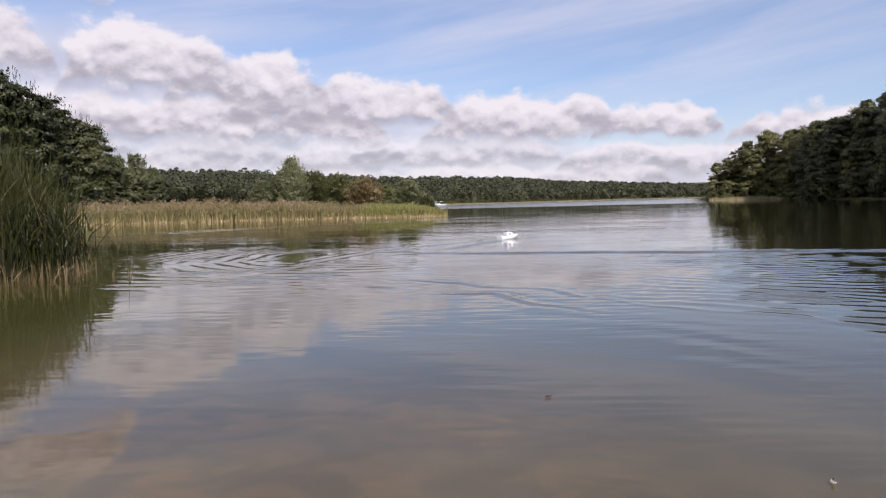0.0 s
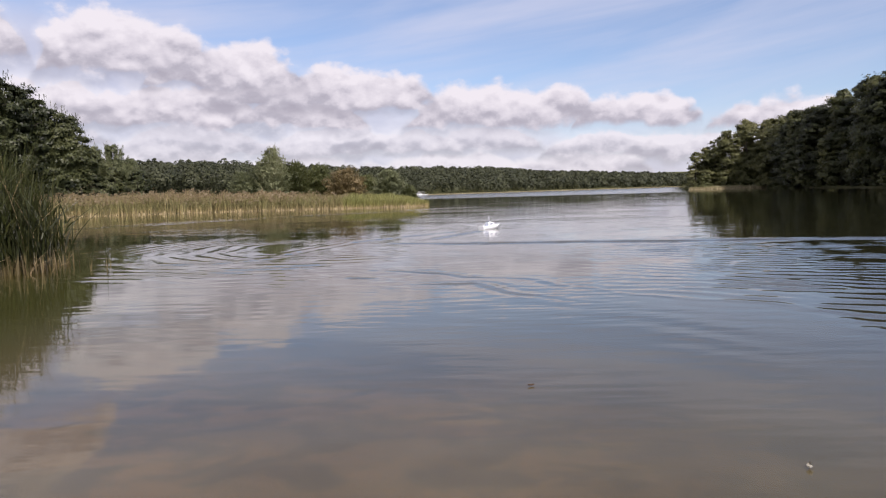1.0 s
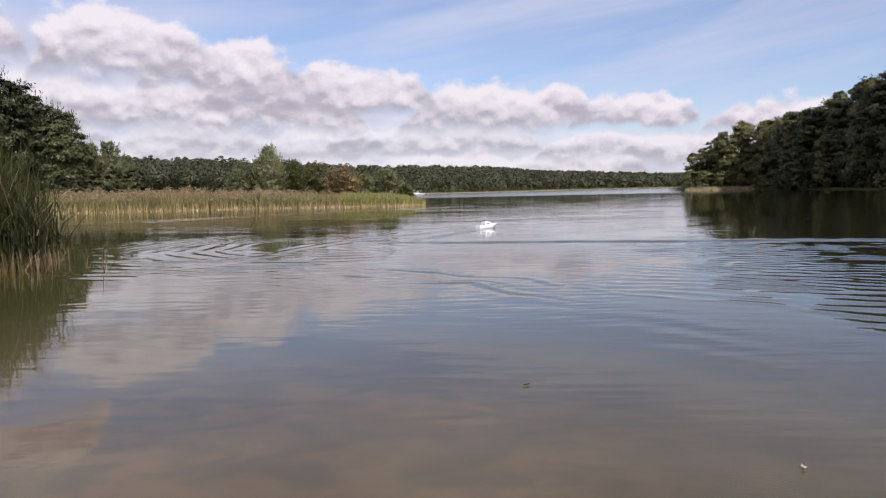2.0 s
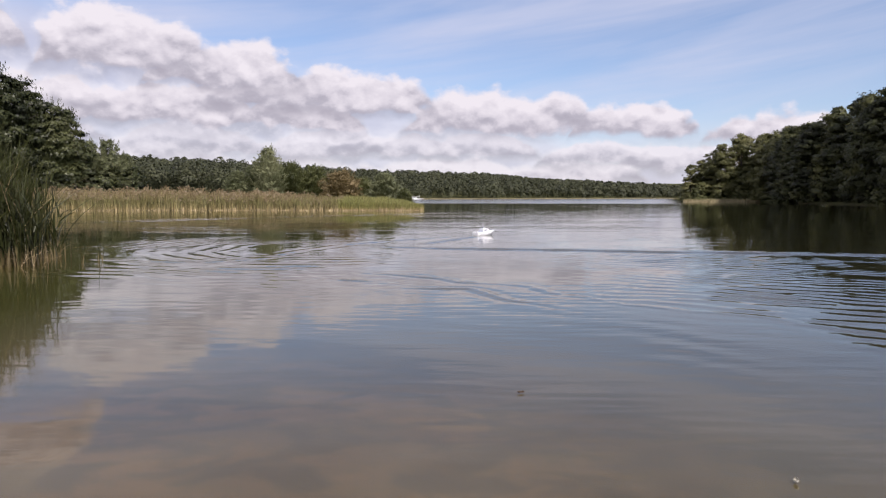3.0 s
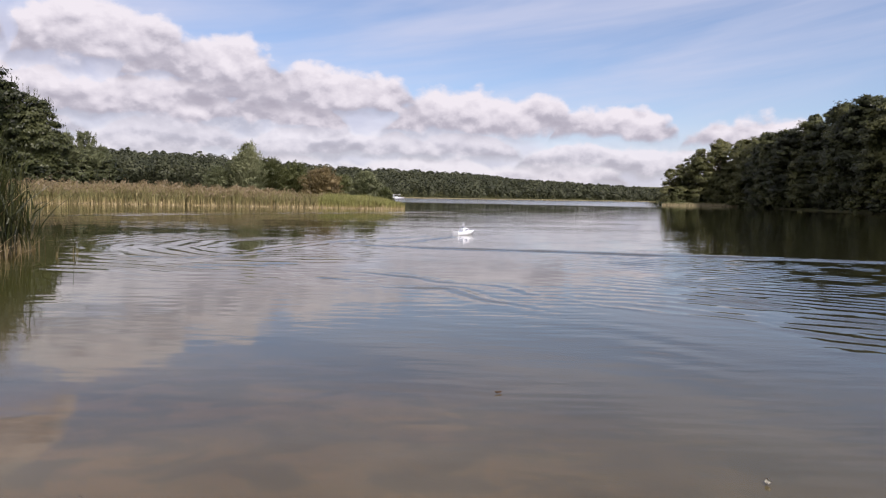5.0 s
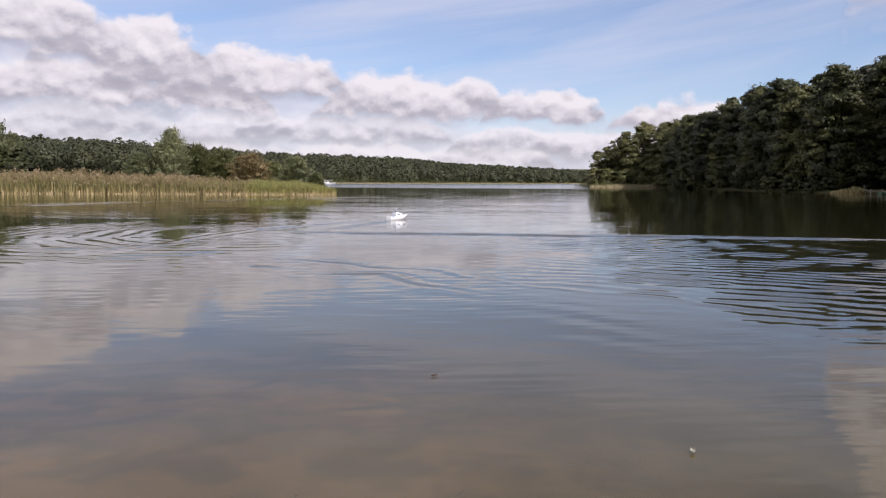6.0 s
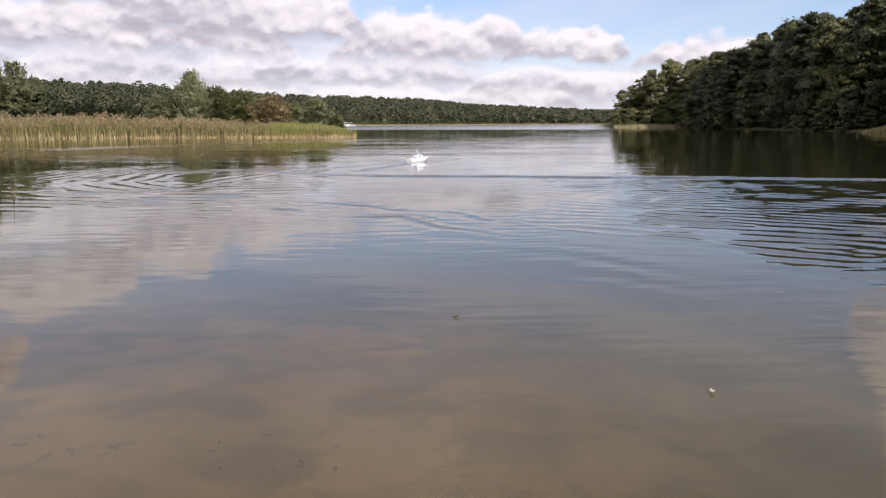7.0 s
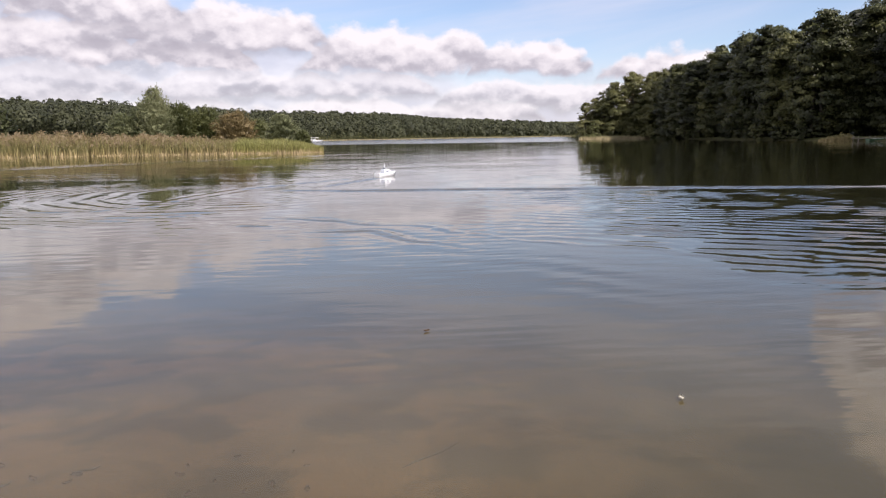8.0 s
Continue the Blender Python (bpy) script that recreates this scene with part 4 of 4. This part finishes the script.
# ---------------------------------------------------------------- the model boat
def hull_mesh(length, beam, deep, free):
    """A planing hull with a raked stem, a flat transom and a slight sheer."""
    bm = bmesh.new()
    rings = []
    for k in range(15):
        s = k / 14
        x = -length / 2 + length * s
        w = beam / 2 * (0.88 + 0.12 * math.sin(min(s, 0.5) * math.pi)) * (1 - max(0, (s - 0.45) / 0.55) ** 2.4)
        top = free * (1 + 0.45 * max(0, s - 0.3) ** 1.5)
        keel = -deep * (1 - max(0, (s - 0.6) / 0.4) ** 2 * 1.5)
        w = max(w, 0.004)
        prof = [(-w, top), (-w * 1.02, top * 0.8), (-w * 0.84, 0.0), (-w * 0.45, keel * 0.6), (0, keel), (w * 0.45, keel * 0.6), (w * 0.84, 0.0), (w * 1.02, top * 0.8), (w, top)]
        rings.append([bm.verts.new((x + 0.10 * length * s * s * (zz / free), yy, zz)) for yy, zz in prof])
    for a, b in zip(rings, rings[1:]):
        for i in range(8):
            bm.faces.new((a[i], b[i], b[i + 1], a[i + 1])).smooth = True
    bm.faces.new(rings[0]), bm.faces.new(rings[-1][::-1])
    for a, b in zip(rings, rings[1:]):
        bm.faces.new((a[0], a[8], b[8], b[0]))
    bmesh.ops.recalc_face_normals(bm, faces=bm.faces)
    return bm


def build_boat():
    boat = tagged(new("model_boat"), "small white radio-controlled model cabin cruiser on the water", "model boat")
    part("hull", hull_mesh(1.12, 0.36, 0.07, 0.12), WHITE_PAINT, boat)

    def piece(name, lo, hi, mat, bevel=0.01, label="", parent=boat, slant=0.0):
        bm = bmesh.new()
        box(bm, lo, hi, bevel)
        mid = (lo[0] + hi[0]) / 2
        for v in bm.verts:
            v.co.x -= slant * max(0, v.co.z - lo[2]) * (1 if v.co.x > mid else 0.2)
        return part(name, bm, mat, parent, label)

    cabin = piece("cabin", (-0.16, -0.13, 0.11), (0.26, 0.13, 0.235), WHITE_PAINT, 0.015, slant=0.55)
    for side in (-1, 1):
        y = side * 0.1305
        piece("side_window", (-0.11, min(y, y + 0.004 * side), 0.165), (0.09, max(y, y + 0.004 * side), 0.212), DARK_GLASS, 0.0015, "dark blue side window", cabin)
    piece("windscreen", (0.225, -0.105, 0.165), (0.236, 0.105, 0.215), DARK_GLASS, 0.001, "dark sloping windscreen", cabin, 0.4)
    piece("cockpit_well", (-0.47, -0.11, 0.118), (-0.20, 0.11, 0.126), BLUE_PAINT, 0.002, "dark blue cockpit floor")
    piece("transom_seat", (-0.52, -0.12, 0.118), (-0.47, 0.12, 0.165), WHITE_PAINT, 0.008)
    piece("flybridge", (-0.14, -0.10, 0.232), (0.06, 0.10, 0.275), WHITE_PAINT, 0.012, slant=0.3)
    piece("helm_seat", (-0.10, -0.05, 0.272), (-0.05, 0.05, 0.315), DARK_GLASS, 0.008, "small dark seat")
    bm = bmesh.new()
    tube(bm, [(-0.02, 0, 0.27), (-0.03, 0, 0.40), (-0.035, 0, 0.50)], [0.011, 0.009, 0.006], 6)
    mast = part("mast", bm, WHITE_PAINT, boat)
    bm = bmesh.new()
    tube(bm, [(-0.03, -0.06, 0.42), (-0.03, 0.06, 0.42)], [0.009, 0.009], 6)
    part("crossbar", bm, WHITE_PAINT, mast)
    for side in (-1, 1):
        rail = [(0.52, side * 0.02, 0.235), (0.40, side * 0.10, 0.222), (0.25, side * 0.145, 0.212), (0.10, side * 0.16, 0.205)]
        bm = bmesh.new()
        tube(bm, rail, [0.004] * 4, 5)
        top = part("bow_rail", bm, STEEL, boat, "thin steel bow rail")
        for x, y, z in rail:
            bm = bmesh.new()
            tube(bm, [(x, y, 0.115), (x, y, z)], [0.003, 0.003], 5)
            part("stanchion", bm, STEEL, top)
    boat.matrix_basis = pose(1.1, 29.1, 0.012, 0, -2.0, 44) @ Matrix.Diagonal((0.90, 0.98, 1.06, 1))


def build_far_boat():
    """A white cabin boat with a flat sun roof, moored under the trees beyond the point."""
    boat = tagged(new("moored_boat"), "white flat-roofed pleasure boat moored under the far trees", "boat")
    part("hull", hull_mesh(6.2, 2.2, 0.3, 0.62), WHITE_PAINT, boat)
    bm = bmesh.new()
    box(bm, (-2.9, -1.1, 2.0), (2.4, 1.1, 2.16), 0.05)
    roof = part("roof", bm, ROOF_WHITE, boat, "flat white sun roof")
    for x in (-2.6, -0.3, 2.0):
        for y in (-0.95, 0.95):
            bm = bmesh.new()
            tube(bm, [(x, y, 0.55), (x, y, 2.0)], [0.04, 0.04], 6)
            part("post", bm, STEEL, roof)
    bm = bmesh.new()
    box(bm, (-2.2, -0.8, 0.6), (1.2, 0.8, 1.35), 0.08)
    part("cabin", bm, WHITE_PAINT, boat)
    bm = bmesh.new()
    box(bm, (-1.9, -0.83, 0.95), (0.9, 0.83, 1.25), 0.03)
    part("window_band", bm, DARK_GLASS, boat, "dark window band")
    x, y = polar(-3.55, 318)
    boat.matrix_basis = pose(x, y, 0.0, 0, 0, 8) @ Matrix.Diagonal((1.2, 1.2, 0.8, 1))


def build_jetty():
    jetty = tagged(new("jetty"), "low weathered wooden jetty on posts under the dark trees", "jetty")
    for k in range(34):
        bm = bmesh.new()
        box(bm, (k * 0.24, -0.8, 0.42 + 0.008 * math.sin(k * 2.3)), (k * 0.24 + 0.215, 0.8, 0.47 + 0.008 * math.sin(k * 2.3)), 0.008)
        part("plank", bm, OLD_WOOD, jetty)
    for y in (-0.6, 0.6):
        bm = bmesh.new()
        box(bm, (0, y - 0.06, 0.28), (8.2, y + 0.06, 0.42), 0.01)
        part("beam", bm, OLD_WOOD, jetty)
        for x in (0.3, 2.8, 5.3, 7.8):
            bm = bmesh.new()
            tube(bm, [(x, y * 1.15, -1.6), (x, y * 1.15, 0.75)], [0.08, 0.075], 8)
            part("post", bm, OLD_WOOD, jetty)
    x, y = polar(36.9, 126)
    jetty.matrix_basis = pose(x, y, 0, 0, 0, -8)
    boat = tagged(new("rowing_boat"), "dark green rowing boat with pale seats at the jetty", "boat")
    part("hull", hull_mesh(3.4, 1.2, 0.2, 0.34), GREEN_PAINT, boat)
    for s in (-0.7, 0.2, 0.9):
        bm = bmesh.new()
        box(bm, (s - 0.12, -0.5, 0.35), (s + 0.12, 0.5, 0.39), 0.008)
        part("thwart", bm, ROOF_WHITE, boat, "pale painted seat board")
    x, y = polar(38.4, 123.6)
    boat.matrix_basis = pose(x, y, 0.02, 0, 0, -8)


# ---------------------------------------------------------------- small things on and under the water
def leaf_mesh(name, length, wide, curl, mat):
    """A curled leaf blade with a midrib, a little thick."""
    bm = bmesh.new()
    rows = []
    for i in range(9):
        s = i / 8
        w = wide / 2 * math.sin(math.pi * min(1, 0.06 + s * 0.94)) ** 0.8
        rows.append([bm.verts.new((length * (s - 0.5), w * j / 2, curl * ((j / 2) ** 2 * 0.6 + (s - 0.5) ** 2 * 2.0))) for j in range(-2, 3)])
    for a, b in zip(rows, rows[1:]):
        for j in range(4):
            bm.faces.new((a[j], b[j], b[j + 1], a[j + 1])).smooth = True
    bmesh.ops.solidify(bm, geom=bm.faces[:], thickness=0.0015)
    me = bpy.data.meshes.new(name)
    bm.to_mesh(me)
    bm.free()
    me.materials.append(mat)
    return me


def build_debris():
    rng = np.random.default_rng(44)
    brown, pale = leaf_mesh("brown_leaf", 0.06, 0.028, 0.014, DEAD_LEAF), leaf_mesh("pale_leaf", 0.055, 0.035, 0.022, PALE_LEAF)
    ob = tagged(new("floating_leaf", brown), "curled brown leaf floating on the calm water", "leaf")
    ob.matrix_basis = pose(0.52, 5.62, 0.006, 0, 0, 20)
    ob = tagged(new("floating_leaf", pale), "pale curled leaf floating on the calm water", "leaf")
    ob.matrix_basis = pose(1.90, 3.86, 0.006, 0, 0, 70)
    for k in range(18):
        x, y = -2.5 + 2.2 * rng.random(), 3.2 + 0.8 * rng.random()
        ob = tagged(new("sunken_leaf", brown), "dark rotted leaf lying on the sandy lake bed", "leaf", "sunken leaves on the sand")
        ob.matrix_basis = pose(x, y, ground_z(x, y) + 0.008, 0, 0, rng.random() * 360) @ Matrix.Scale(0.6 + 0.8 * rng.random(), 4)
    for k, (x, y, turn, length) in enumerate(((-1.55, 3.85, 30, 0.16), (-1.9, 3.7, 75, 0.12), (0.35, 3.75, 38, 0.5))):
        bm = bmesh.new()
        tube(bm, [(-length / 2, 0, 0), (-length / 6, 0.01, 0.004), (length / 5, -0.008, 0.002), (length / 2, 0.012, 0)], [0.005, 0.006, 0.005, 0.002], 6)
        me = bpy.data.meshes.new("twig")
        bm.to_mesh(me)
        bm.free()
        me.materials.append(BARK)
        ob = tagged(new("twig", me), "thin dark twig lying on the lake bed", "twig", "twigs on the sand")
        ob.matrix_basis = pose(x, y, ground_z(x, y) + 0.006, 0, 0, turn)


build_boat()
build_far_boat()
build_jetty()
build_debris()
